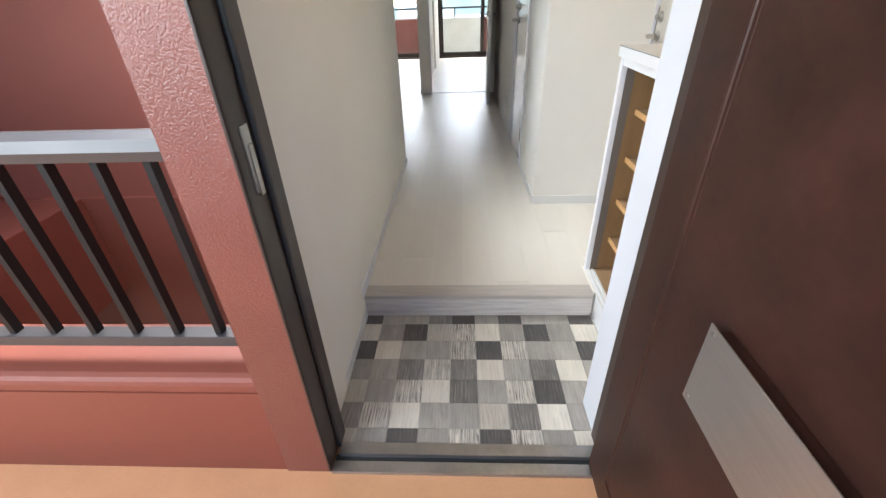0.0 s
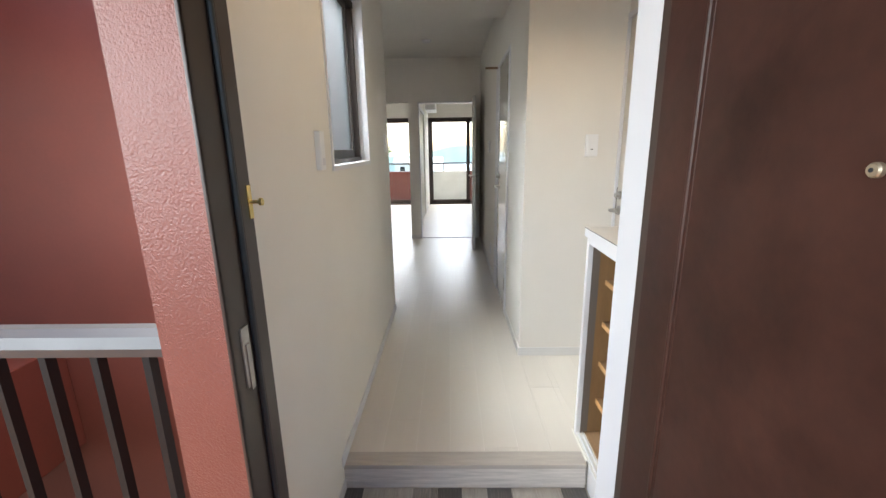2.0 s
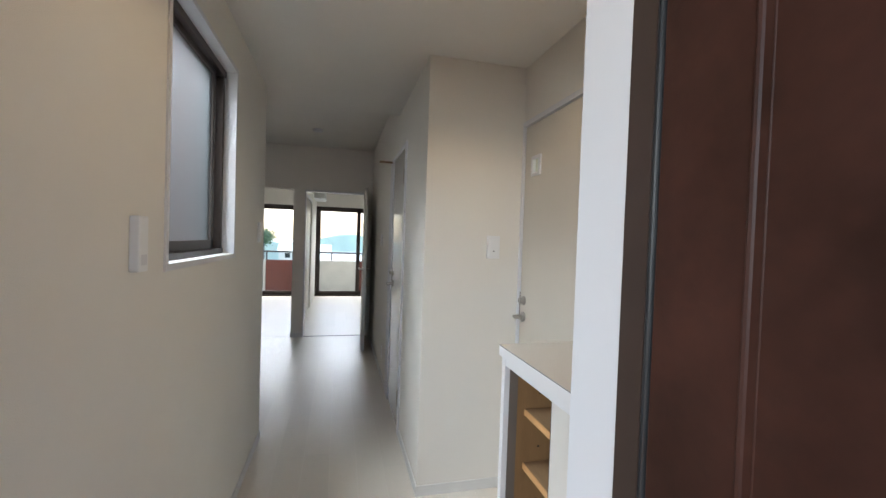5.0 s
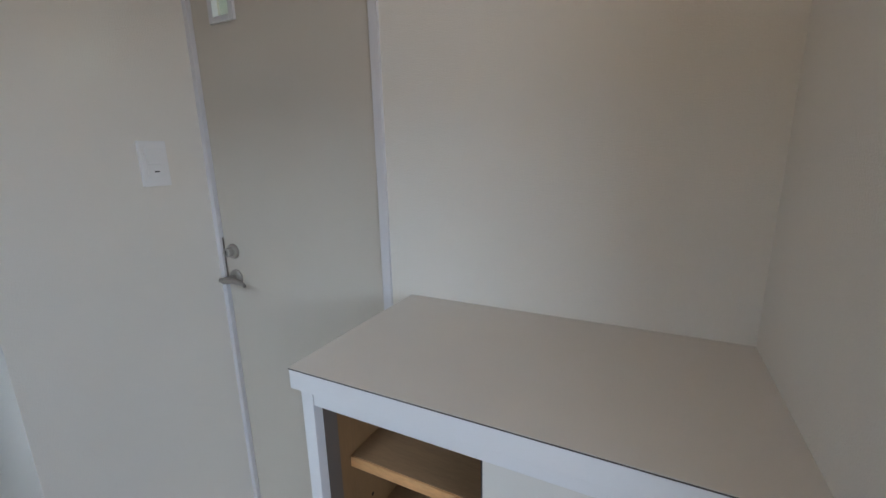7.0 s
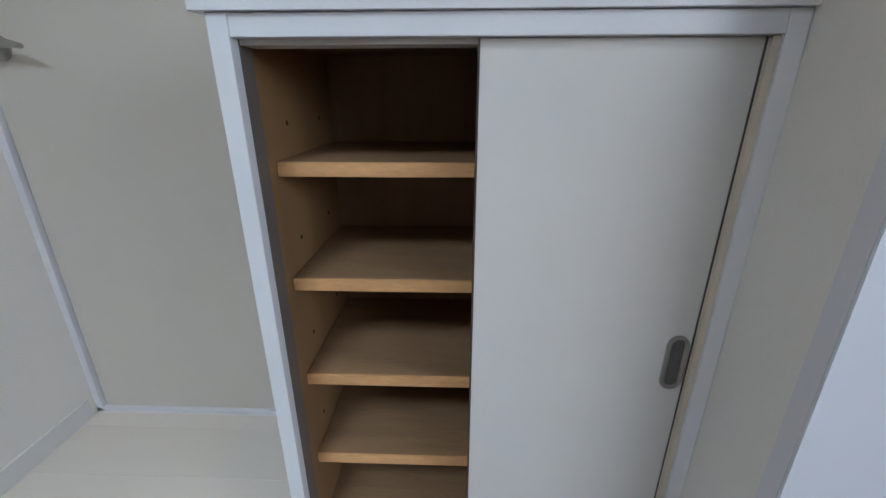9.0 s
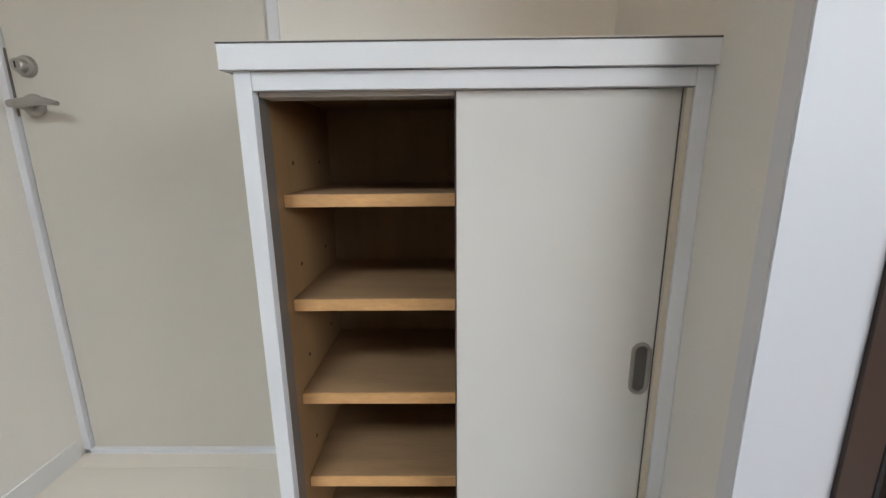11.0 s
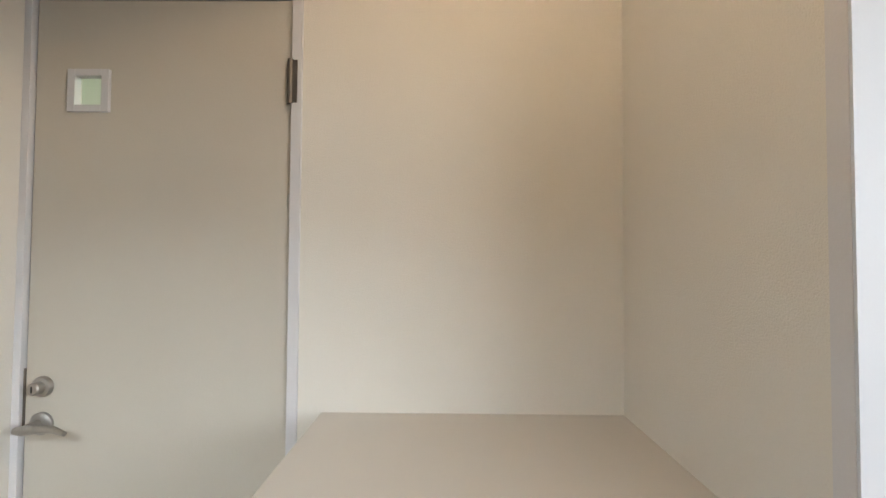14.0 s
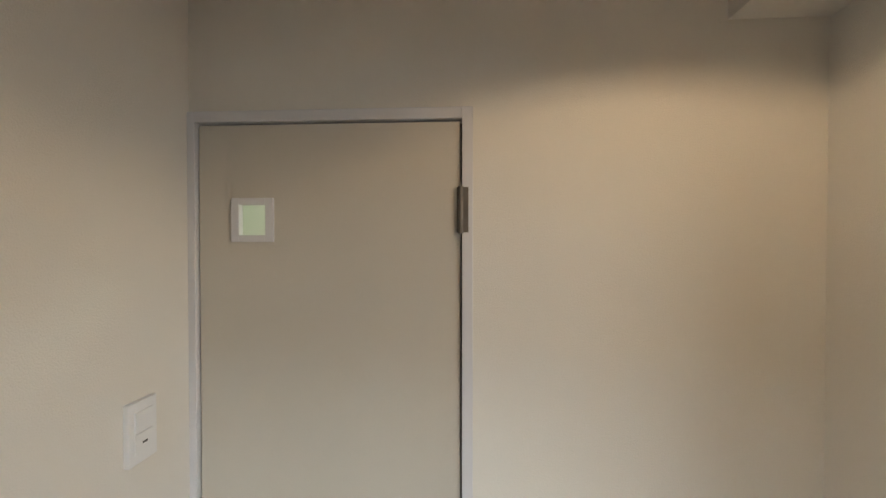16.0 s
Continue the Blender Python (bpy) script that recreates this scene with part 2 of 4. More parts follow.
nt.links.new(wv.outputs["Fac"], bp.inputs["Height"])
nt.links.new(bp.outputs["Normal"], fb.inputs["Normal"])


# ---- mesh helpers ----
def boxes(specs, bevel=0.0):
    """A bmesh of boxes, each (x0, x1, y0, y1, z0, z1)."""
    bm = bmesh.new()
    for x0, x1, y0, y1, z0, z1 in specs:
        r = bmesh.ops.create_cube(bm, size=1.0)
        bmesh.ops.scale(bm, vec=(x1 - x0, y1 - y0, z1 - z0), verts=r["verts"])
        bmesh.ops.translate(bm, vec=((x0 + x1) / 2, (y0 + y1) / 2, (z0 + z1) / 2), verts=r["verts"])
    if bevel:
        bmesh.ops.bevel(bm, geom=bm.edges[:], offset=bevel, segments=2, affect="EDGES", profile=0.6)
    return bm


def box(x0, x1, y0, y1, z0, z1, bevel=0.0):
    return boxes([(x0, x1, y0, y1, z0, z1)], bevel)


def rod(p, q, r, r2=None, seg=16, bm=None):
    """A round bar from p to q."""
    bm = bm or bmesh.new()
    p, q = Vector(p), Vector(q)
    d = q - p
    m = Matrix.Translation((p + q) / 2) @ d.to_track_quat("Z", "Y").to_matrix().to_4x4()
    bmesh.ops.create_cone(bm, cap_ends=True, segments=seg, radius1=r, radius2=r if r2 is None else r2, depth=d.length, matrix=m)
    return bm


def lathe(profile, axis_m, seg=24):
    """Profile of (radius, height) turned about z, then posed by axis_m."""
    bm = bmesh.new()
    rings = []
    for r, h in profile:
        rings.append([bm.verts.new((r * math.cos(2 * math.pi * i / seg), r * math.sin(2 * math.pi * i / seg), h)) for i in range(seg)])
    for a, b in zip(rings, rings[1:]):
        for i in range(seg):
            bm.faces.new((a[i], a[(i + 1) % seg], b[(i + 1) % seg], b[i]))
    bm.faces.new(rings[0][::-1])
    bm.faces.new(rings[-1])
    bmesh.ops.transform(bm, matrix=axis_m, verts=bm.verts)
    return bm


def wedge(outline, lo, hi, axis="x"):
    """An outline of (u, v) pushed along an axis from lo to hi."""
    bm = bmesh.new()
    def at(u, v, w):
        return {"x": (w, u, v), "y": (u, w, v), "z": (u, v, w)}[axis]
    a = [bm.verts.new(at(u, v, lo)) for u, v in outline]
    b = [bm.verts.new(at(u, v, hi)) for u, v in outline]
    bm.faces.new(a[::-1])
    bm.faces.new(b)
    for i in range(len(a)):
        j = (i + 1) % len(a)
        bm.faces.new((a[i], a[j], b[j], b[i]))
    bmesh.ops.recalc_face_normals(bm, faces=bm.faces)
    return bm


def strip(line, width, z0, z1):
    """An upright bar of even width along a bent line of (x, y)."""
    pts = [Vector(p) for p in line]
    left, right = [], []
    for i, p in enumerate(pts):
        d = (pts[min(i + 1, len(pts) - 1)] - pts[max(i - 1, 0)]).normalized()
        n = Vector((-d.y, d.x)) * width / 2
        left.append(tuple(p + n))
        right.append(tuple(p - n))
    return wedge(left + right[::-1], z0, z1, "z")


def smooth(bm, angle=35):
    for f in bm.faces:
        f.smooth = True
    for e in bm.edges:
        if len(e.link_faces) == 2 and e.calc_face_angle(0) > radians(angle):
            e.smooth = False
    return bm


def part(name, bm, material, parent, label=""):
    ob = mesh_ob(name, bm, material)
    ob.parent = parent
    if label:
        ob["label"] = label
    return ob


def mesh_ob(name, bm, material):
    me = bpy.data.meshes.new(name)
    bmesh.ops.recalc_face_normals(bm, faces=bm.faces)
    bm.to_mesh(me)
    bm.free()
    me.materials.append(material)
    return new(name, me)


def solid(name, bm, material, label, category, kind="", group=""):
    return tagged(mesh_ob(name, bm, material), label, category, group, kind)


def thing(name, label, category, m=None, kind="", group=""):
    ob = tagged(new(name), label, category, group, kind)
    ob.empty_display_size = 0.05
    if m is not None:
        ob.matrix_world = m
    return ob


def wall(name, bm, material, label):
    return solid(name, bm, material, label, "wall", "structure")


# ---- plan ----
LW, RW, SDX, CORY = -0.388, 0.50, 1.025, 2.508   # hall left and right walls, side-door wall, hall corner
G = -0.116                                      # entrance floor level
STEPY, NICHEY, BACKY, FARY = 1.573, 1.104, 6.03, 9.75
LOWC, HIC = 2.25, 2.46

# ---- shell ----
solid("floor_entrance_base", box(LW, SDX, 0.93, STEPY + 0.02, G - 0.12, G - 0.003), GROUT, "grey joint bed under the entrance tiles", "floor", "structure")
solid("floor_hall", boxes([(LW - 0.1, 2.3, STEPY + 0.02, 3.29, -0.15, -0.0009), (-2.5, 2.3, 3.29, FARY + 0.15, -0.15, -0.0009)]), SEAMGLINT, "subfloor of the flat, paled for light on plank seams", "floor", "structure")
wall("wall_left", boxes([(LW - 0.15, LW, 0.98, 1.755, -0.15, 2.7), (LW - 0.15, LW, 2.525, 3.29, -0.15, 2.7),
                         (LW - 0.15, LW, 1.755, 2.525, -0.15, 1.215), (LW - 0.15, LW, 1.755, 2.525, 2.055, 2.7)]), PAPER, "cream papered wall beside the entrance")
wall("wall_left_reveal", box(LW, LW + 0.007, 0.975, 1.155, G, 1.895), PAPER, "cream papered reveal beside the front door")
wall("wall_header", box(LW, 0.487, 0.975, 1.145, 1.895, 2.7), PAPER, "papered header over the front door")
wall("wall_right_front", box(0.487, 1.3, 0.975, NICHEY, -0.15, 2.7), PAPER, "cream papered wall at the cabinet niche")
wall("wall_reveal_right", box(0.4835, 0.487, 0.978, NICHEY + 0.002, G, 1.894), REVEAL, "white painted reveal beside the front door, blued for daylight")
solid("trim_niche", box(0.487, 0.512, NICHEY, NICHEY + 0.003, G, LOWC), TRIM, "white corner bead at the niche edge", "trim", "structure")
wall("wall_niche_beam", box(0.487, SDX, NICHEY, 1.31, 2.135, 2.6), PAPER, "papered beam over the cabinet niche")
wall("wall_side_door", boxes([(SDX, SDX + 0.12, 0.9, 1.852, -0.15, 2.7), (SDX, SDX + 0.12, 1.852, CORY, 1.958, 2.7)]), PAPER, "cream papered wall with the side door")
wall("wall_hall_right", boxes([(RW, 1.3, CORY, 3.16, -0.15, 2.7), (RW, RW + 0.12, 3.16, 3.98, 1.965, 2.7), (RW, 1.3, 3.98, BACKY, -0.15, 2.7)]), PAPER, "cream papered wall of the hall")
wall("wall_back", boxes([(-1.25, RW + 0.8, BACKY, BACKY + 0.13, 1.905, 2.7), (-0.492, -0.355, BACKY, BACKY + 0.13, -0.15, 1.905),
                         (0.41, RW + 0.8, BACKY, BACKY + 0.13, -0.15, 1.905), (-2.5, -1.25, BACKY, BACKY + 0.13, -0.15, 2.7)]), PAPER, "cream papered wall with two openings at the end of the hall")
wall("wall_kitchen_near", box(-2.5, LW - 0.15, 3.14, 3.29, -0.15, 2.7), PAPER, "cream papered wall of the room beside the hall")
wall("wall_kitchen_side", box(-2.62, -2.5, 3.14, FARY, -0.15, 2.7), PAPER, "cream papered outer wall")
wall("wall_far", boxes([(-2.5, 2.2, FARY, FARY + 0.15, 1.95, 2.7), (-0.46, -0.405, FARY, FARY + 0.15, -0.1, 1.95), (1.25, 2.2, FARY, FARY + 0.15, -0.1, 1.95),
                        (-2.5, -2.2, FARY, FARY + 0.15, -0.1, 1.95)]), PAPER, "white wall over the balcony windows")
wall("wall_far_room_right", box(1.3, 1.42, BACKY, FARY, -0.15, 2.7), PAPER, "cream papered wall of the far room")
wall("wall_partition", box(-0.46, -0.405, 8.3, FARY, 0, 2.7), PAPER, "white partition between the far rooms")
solid("ceiling_entrance", boxes([(LW - 0.1, SDX + 0.1, 1.0, 3.6, LOWC, LOWC + 0.25)]), CEIL, "low white papered ceiling", "ceiling", "structure")
solid("ceiling_hall", box(-2.6, 1.4, 3.6, FARY + 0.1, HIC, HIC + 0.2), CEIL, "white papered ceiling of the hall", "ceiling", "structure")
wall("wall_toilet", boxes([(2.2, 2.3, 1.2, 2.7, -0.2, 2.5), (1.145, 2.2, 1.2, 1.3, -0.2, 2.5), (1.3, 2.2, 2.6, 2.7, -0.2, 2.5)]), PAPER, "plain walls of the small room behind the side door")
solid("ceiling_toilet", box(1.145, 2.3, 1.2, 2.7, 2.4, 2.5), CEIL, "plain ceiling of the small room", "ceiling", "structure")
wall("wall_hall_door_back", box(1.2, 1.3, 3.1, 4.1, -0.2, 2.6), PAPER, "plain wall behind the hall door")

# step board
st = thing("entrance_step", "whitewashed oak step board at the edge of the hall", "step", kind="structure")
part("riser", box(LW, 0.632, STEPY, STEPY + 0.018, G, -0.004, 0.003), KAMACHI, st, "whitewashed grained riser")
part("tread", box(LW, 0.632, STEPY - 0.003, STEPY + 0.077, -0.02, 0.001, 0.003), KTOP, st, "grey oak nosing")

# baseboards
for nm, b in (("baseboard_left", (LW, LW + 0.006, 1.66, 3.29, 0, 0.055)), ("baseboard_entrance", (LW, LW + 0.006, 1.0, STEPY - 0.003, G, G + 0.05)),
              ("baseboard_left_step", (LW, LW + 0.006, STEPY - 0.02, 1.66, 0.002, 0.055)),
              ("baseboard_corner", (RW, 0.998, CORY - 0.006, CORY, 0, 0.055)), ("baseboard_hall", (RW - 0.006, RW, CORY - 0.006, 3.17, 0, 0.055)),
              ("baseboard_hall_far", (RW - 0.006, RW, 3.97, BACKY, 0, 0.055)), ("baseboard_wall_end", (LW - 0.15, LW + 0.006, 3.29, 3.296, 0, 0.055)),
              ("baseboard_post", (-0.498, -0.349, BACKY - 0.006, BACKY, 0, 0.055))):
    solid(nm, box(*b, 0.0015), TRIM if "left" in nm or "entr" in nm else BASEB, "thin white vinyl baseboard", "baseboard", "structure")

# ---- outside: corridor, pier, light well ----
solid("ground_corridor", box(-6, 4, -1.2, 0.93, -0.3, -0.13), PEACH, "peach coated corridor floor", "floor", "structure")
wall("wall_outside_pier", boxes([(-0.50, -0.363, 0.845, 0.97, -0.2, 1.888), (-0.50, 3.5, 0.845, 0.97, 1.888, 2.6), (-6, -0.50, 0.845, 0.97, 2.0, 2.6)]), REDROUGH, "red textured stucco pier beside the front door")
wall("wall_outside_right", box(0.50, 3.5, 0.845, 0.975, -0.2, 1.888), REDROUGH, "red textured stucco wall")
wall("wall_outside_low", boxes([(-6, -0.50, 0.85, 1.0, -0.2, 0.228), (-6, -0.50, 0.862, 1.0, 0.228, 0.240)]), RED, "red painted low wall under the railing")
sill = wedge([(0.846, 0.240), (0.846, 0.262), (0.850, 0.274), (0.858, 0.283), (0.872, 0.288), (1.05, 0.300), (1.05, 0.240)], -6, -0.50)
solid("sill_outside", sill, RED, "red painted rounded parapet sill", "sill", "structure")
solid("ceiling_corridor", box(-6, 4, -1.3, 0.845, 2.35, 2.5), CONC, "plain concrete corridor ceiling", "ceiling", "structure")
wall("wall_corridor_parapet", box(-6, 4, -1.3, -1.18, -0.3, 1.0), RED, "red painted corridor parapet")
wall("wall_well_back", boxes([(-5, LW - 0.15, 2.8, 2.95, -7, 2.99)]), RED, "red painted wall of the light well")
solid("trim_well_cap", box(-5, LW - 0.16, 2.79, 2.96, 2.99, 3.01), CONC, "pale cap on the light well wall", "trim", "structure")
wall("wall_well_ledge", box(-5, LW - 0.15, 2.77, 2.8, -7, -0.04), RED, "red painted plinth of the light well wall")
wall("wall_well_side", box(-5.15, -5, 1.0, 2.95, -7, 2.2), RED, "red painted side wall of the light well")
CX = LW - 0.15
wall("wall_well_flat", boxes([(CX - 0.012, CX, 1.0, 1.74, -7, 3.4), (CX - 0.012, CX, 2.54, 2.77, -7, 3.4), (CX - 0.012, CX, 1.74, 2.54, -7, 1.20), (CX - 0.012, CX, 1.74, 2.54, 2.07, 3.4)]), RED, "red painted outer wall of the flat at the light well")
solid("ground_well", box(-5, LW - 0.15, 1.0, 2.95, -7.1, -7), RED, "red painted floor of the light well", "floor", "structure")
# two slabs added beside the beams to keep sky light out of the well
solid("slab_upper", box(-5, -3.02, 0.97, 2.8, 2.6, 2.72, 0.005), RED, "unseen red slab added to shade the light well", "slab", "structure")
solid("slab_lower", box(-5, -3.02, 1.0, 2.77, -0.2, -0.05, 0.005), RED, "lower red slab added to shade the light well", "slab", "structure")
solid("beam_upper", box(-3.02, -2.71, 0.95, 2.8, 2.075, 2.72, 0.01), RED, "red painted concrete beam in the light well", "beam", "structure")
solid("beam_lower", box(-3.02, -2.72, 1.0, 2.77, -0.85, -0.04, 0.01), RED, "red painted concrete stair beam in the light well", "beam", "structure")


def railing():
    r = thing("railing", "grey metal railing with a silver handrail over the light well", "railing")
    part("handrail", wedge([(0.895, 0.872), (0.886, 0.895), (0.895, 0.918), (0.92, 0.928), (0.955, 0.923), (0.965, 0.90), (0.96, 0.872)], -5, -0.502), RAILTOP, r, "silver painted handrail")
    part("bottom_rail", box(-5, -0.502, 0.905, 0.948, 0.352, 0.386, 0.003), RAILTOP, r)
    proto = None
    for i in range(32):
        x = -0.594 - 0.1155 * i
        if proto is None:
            proto = part("baluster", box(-0.008, 0.008, 0.915, 0.94, 0.384, 0.876), RAILM, r)
            proto.location.x = x
        else:
            o = new("baluster", proto.data)
            o.parent = r
            o.location.x = x
    for i in range(3):
        part("foot", box(-1.9 - i, -1.87 - i, 0.915, 0.94, 0.288, 0.355), RAILM, r)


railing()


def front_frame():
    f = thing("door_frame_front", "bronze steel front door frame with black gasket", "door frame", kind="structure")
    part("jamb_left", boxes([(-0.362, -0.357, 0.838, 0.93, G, 1.879), (-0.376, -0.347, 0.93, 0.978, G, 1.86)], 0.0015), FRAME, f)
    part("flange_left", box(-0.3635, -0.357, 0.836, 0.8455, G, 1.886, 0.002), FRAME, f)
    part("jamb_right", boxes([(0.492, 0.498, 0.838, 0.93, G, 1.879), (0.4775, 0.51, 0.93, 0.978, G, 1.86)], 0.0015), FRAME, f)
    part("head", boxes([(-0.357, 0.495, 0.838, 0.93, 1.879, 1.886), (-0.376, 0.51, 0.93, 0.978, 1.864, 1.893), (-0.357, 0.505, 0.836, 0.8455, 1.875, 1.887)], 0.0015), FRAME, f)
    part("gasket", rod((-0.352, 0.925, G), (-0.352, 0.925, 1.868), 0.006), RUBBER, f, "black rubber gasket")
    part("gasket", rod((0.483, 0.925, G), (0.483, 0.925, 1.868), 0.006), RUBBER, f, "black rubber gasket")
    part("gasket", rod((-0.352, 0.925, 1.868), (0.483, 0.925, 1.868), 0.007), RUBBER, f, "black rubber gasket")
    part("sill_plate", boxes([(-0.357, 0.495, 0.838, 0.875, G - 0.02, G - 0.001), (-0.347, 0.48, 0.895, 0.936, G - 0.02, G + 0.004)], 0.002), THRESH, f, "worn stainless sill")
    part("sill_groove", box(-0.357, 0.495, 0.870, 0.900, G - 0.03, G - 0.012), RUBBER, f, "black sill groove")
    strike = part("strike_plate", box(-0.3575, -0.3535, 0.876, 0.905, 0.808, 0.942, 0.001), STEEL, f, "stainless strike plate")
    part("strike_lip", box(-0.356, -0.350, 0.884, 0.900, 0.80, 0.905, 0.001), NICKEL, strike)
    b = part("chain_plate", box(-0.348, -0.344, 0.958, 0.974, 1.155, 1.225, 0.001), BRASS, f, "brass chain keeper")
    part("chain_stud", rod((-0.344, 0.966, 1.19), (-0.325, 0.966, 1.19), 0.004), BRASS, b)
    part("chain_knob", rod((-0.325, 0.966, 1.19), (-0.319, 0.966, 1.19), 0.008), BRASS, b)


front_frame()


def front_door():
    """Local x runs from the hinge along the leaf, y is the leaf's thickness away from the entrance, z up."""
    ang = math.atan2(-0.40, -0.005)
    m = Matrix.Translation((0.440, 0.872, 0)) @ Matrix.Rotation(ang, 4, "Z")
    d = thing("door_front", "open dark brown steel front door", "door", m, kind="structure")
    W, Z0, Z1 = 0.80, G + 0.012, 1.872
    part("leaf", box(0, W, 0, 0.04, Z0, Z1, 0.002), BROWN, d)
    bm = bmesh.new()
    x0, x1, z0, z1 = 0.115, W - 0.115, Z0 + 0.11, Z1 - 0.141
    for a, b in (((x0, z0), (x1, z0)), ((x1, z0), (x1, z1)), ((x1, z1), (x0, z1)), ((x0, z1), (x0, z0))):
        rod((a[0], 0.0015, a[1]), (b[0], 0.0015, b[1]), 0.0045, seg=10, bm=bm)
    x0, x1, z0, z1 = x0 + 0.013, x1 - 0.013, z0 + 0.013, z1 - 0.013
    for a, b in (((x0, z0), (x1, z0)), ((x1, z0), (x1, z1)), ((x1, z1), (x0, z1)), ((x0, z1), (x0, z0))):
        rod((a[0], 0.001, a[1]), (b[0], 0.001, b[1]), 0.0018, seg=10, bm=bm)
    part("panel_bead", bm, BROWN, d, "raised panel bead")
    part("letter_box", box(0.300, 0.592, -0.0235, 0.001, 0.584, 0.721, 0.003), BROWN, d, "brown letter box body")
    part("letter_plate", box(0.292, 0.60, -0.026, -0.0235, 0.576, 0.729, 0.001), STEEL, d, "brushed stainless letter plate")
    for x, z in ((0.303, 0.588), (0.303, 0.717), (0.588, 0.588), (0.588, 0.717)):
        part("screw", rod((x, -0.0275, z), (x, -0.025, z), 0.004, seg=12), NICKEL, d)
    v = part("peephole", lathe([(0.0068, 0), (0.0068, 0.004), (0.0055, 0.006), (0.003, 0.0065)], pose(0.40, 0, 1.27, 90)), DULL, d, "dull brass peephole")
    part("lens", rod((0.40, -0.0072, 1.27), (0.40, -0.005, 1.27), 0.002), RUBBER, v)
    c = part("closer_body", box(0.06, 0.28, -0.04, 0, 1.805, 1.862, 0.003), BROWN, d, "brown door closer box")
    part("closer_cap", rod((0.17, -0.022, 1.795), (0.17, -0.022, 1.865), 0.016), FRAME, c)
    part("hinge", rod((0.0, 0.02, 1.60), (0.0, 0.02, 1.72), 0.008), FRAME, d)
    part("hinge", rod((0.0, 0.02, 0.1), (0.0, 0.02, 0.22), 0.008), FRAME, d)
    h = part("lever_rose", box(0.715, 0.755, -0.012, 0, 0.80, 0.96, 0.004), NICKEL, d)
    part("lever", rod((0.735, -0.045, 0.90), (0.62, -0.05, 0.90), 0.009), NICKEL, h)
    # articulated arm from the closer to the head of the frame
    arm = thing("closer_arm", "bronze folding arm of the door closer", "door closer")
    part("fore_arm", strip([(0.19, 0.818), (0.255, 0.814), (0.287, 0.769), (0.385, 0.742), (0.434, 0.715)], 0.010, 1.871, 1.882), FRAME, arm, "cranked closer arm")
    part("link_arm", smooth(rod((0.25, 0.872, 1.839), (0.300, 0.945, 1.822), 0.009, bm=rod((0.19, 0.818, 1.862), (0.25, 0.872, 1.839), 0.0055))), FRAME, arm)
    part("bracket", wedge([(0.262, 1.864), (0.35, 1.864), (0.35, 1.858), (0.322, 1.850), (0.308, 1.815), (0.293, 1.815), (0.288, 1.850)], 0.936, 0.962, "y"), FRAME, arm)
    part("knuckle", rod((0.19, 0.818, 1.856), (0.19, 0.818, 1.896), 0.012), FRAME, arm)


front_door()


# ---- window in the hall wall ----
def hall_window():
    w = thing("window_1", "bronze sliding window with ribbed frosted glass and white trim", "window", kind="structure")
    x = LW
    t = 0.018
    y0, y1, z0, z1 = 1.752, 2.526, 1.212, 2.058
    part("trim_frame", boxes([(x - 0.075, x + 0.006, y0 - 0.002, y0 + t, z0 + t, z1 - t), (x - 0.075, x + 0.006, y1 - t, y1 + 0.002, z0 + t, z1 - t),
                              (x - 0.075, x + 0.008, y0 - 0.004, y1 + 0.004, z0 - 0.002, z0 + t), (x - 0.075, x + 0.006, y0 - 0.002, y1 + 0.002, z1 - t, z1)], 0.001), TRIM, w, "white trim frame")
    a, b, c, d = y0 + t, y1 - t, z0 + t, z1 - t
    part("outer_frame", boxes([(x - 0.14, x - 0.045, a, a + 0.022, c, d), (x - 0.14, x - 0.045, b - 0.022, b, c, d), (x - 0.14, x - 0.04, a, b, c, c + 0.022), (x - 0.14, x - 0.04, a, b, d - 0.03, d)], 0.002), WINBR, w)
    for nm, s0, s1, sx in (("sash", a + 0.02, 2.432, x - 0.072), ("sash", 2.37, b - 0.02, x - 0.105)):
        s = part(nm, boxes([(sx - 0.012, sx + 0.012, s0, s0 + 0.032, c + 0.02, d - 0.02), (sx - 0.012, sx + 0.012, s1 - 0.034, s1, c + 0.02, d - 0.02),
                            (sx - 0.012, sx + 0.012, s0, s1, c + 0.02, c + 0.06), (sx - 0.012, sx + 0.012, s0, s1, d - 0.055, d - 0.02)], 0.002), WINBR, w)
        g = part("pane", box(sx - 0.002, sx + 0.002, s0 + 0.03, s1 - 0.03, c + 0.055, d - 0.05), FROST, s, "ribbed frosted glass")
        g.visible_shadow = False


hall_window()


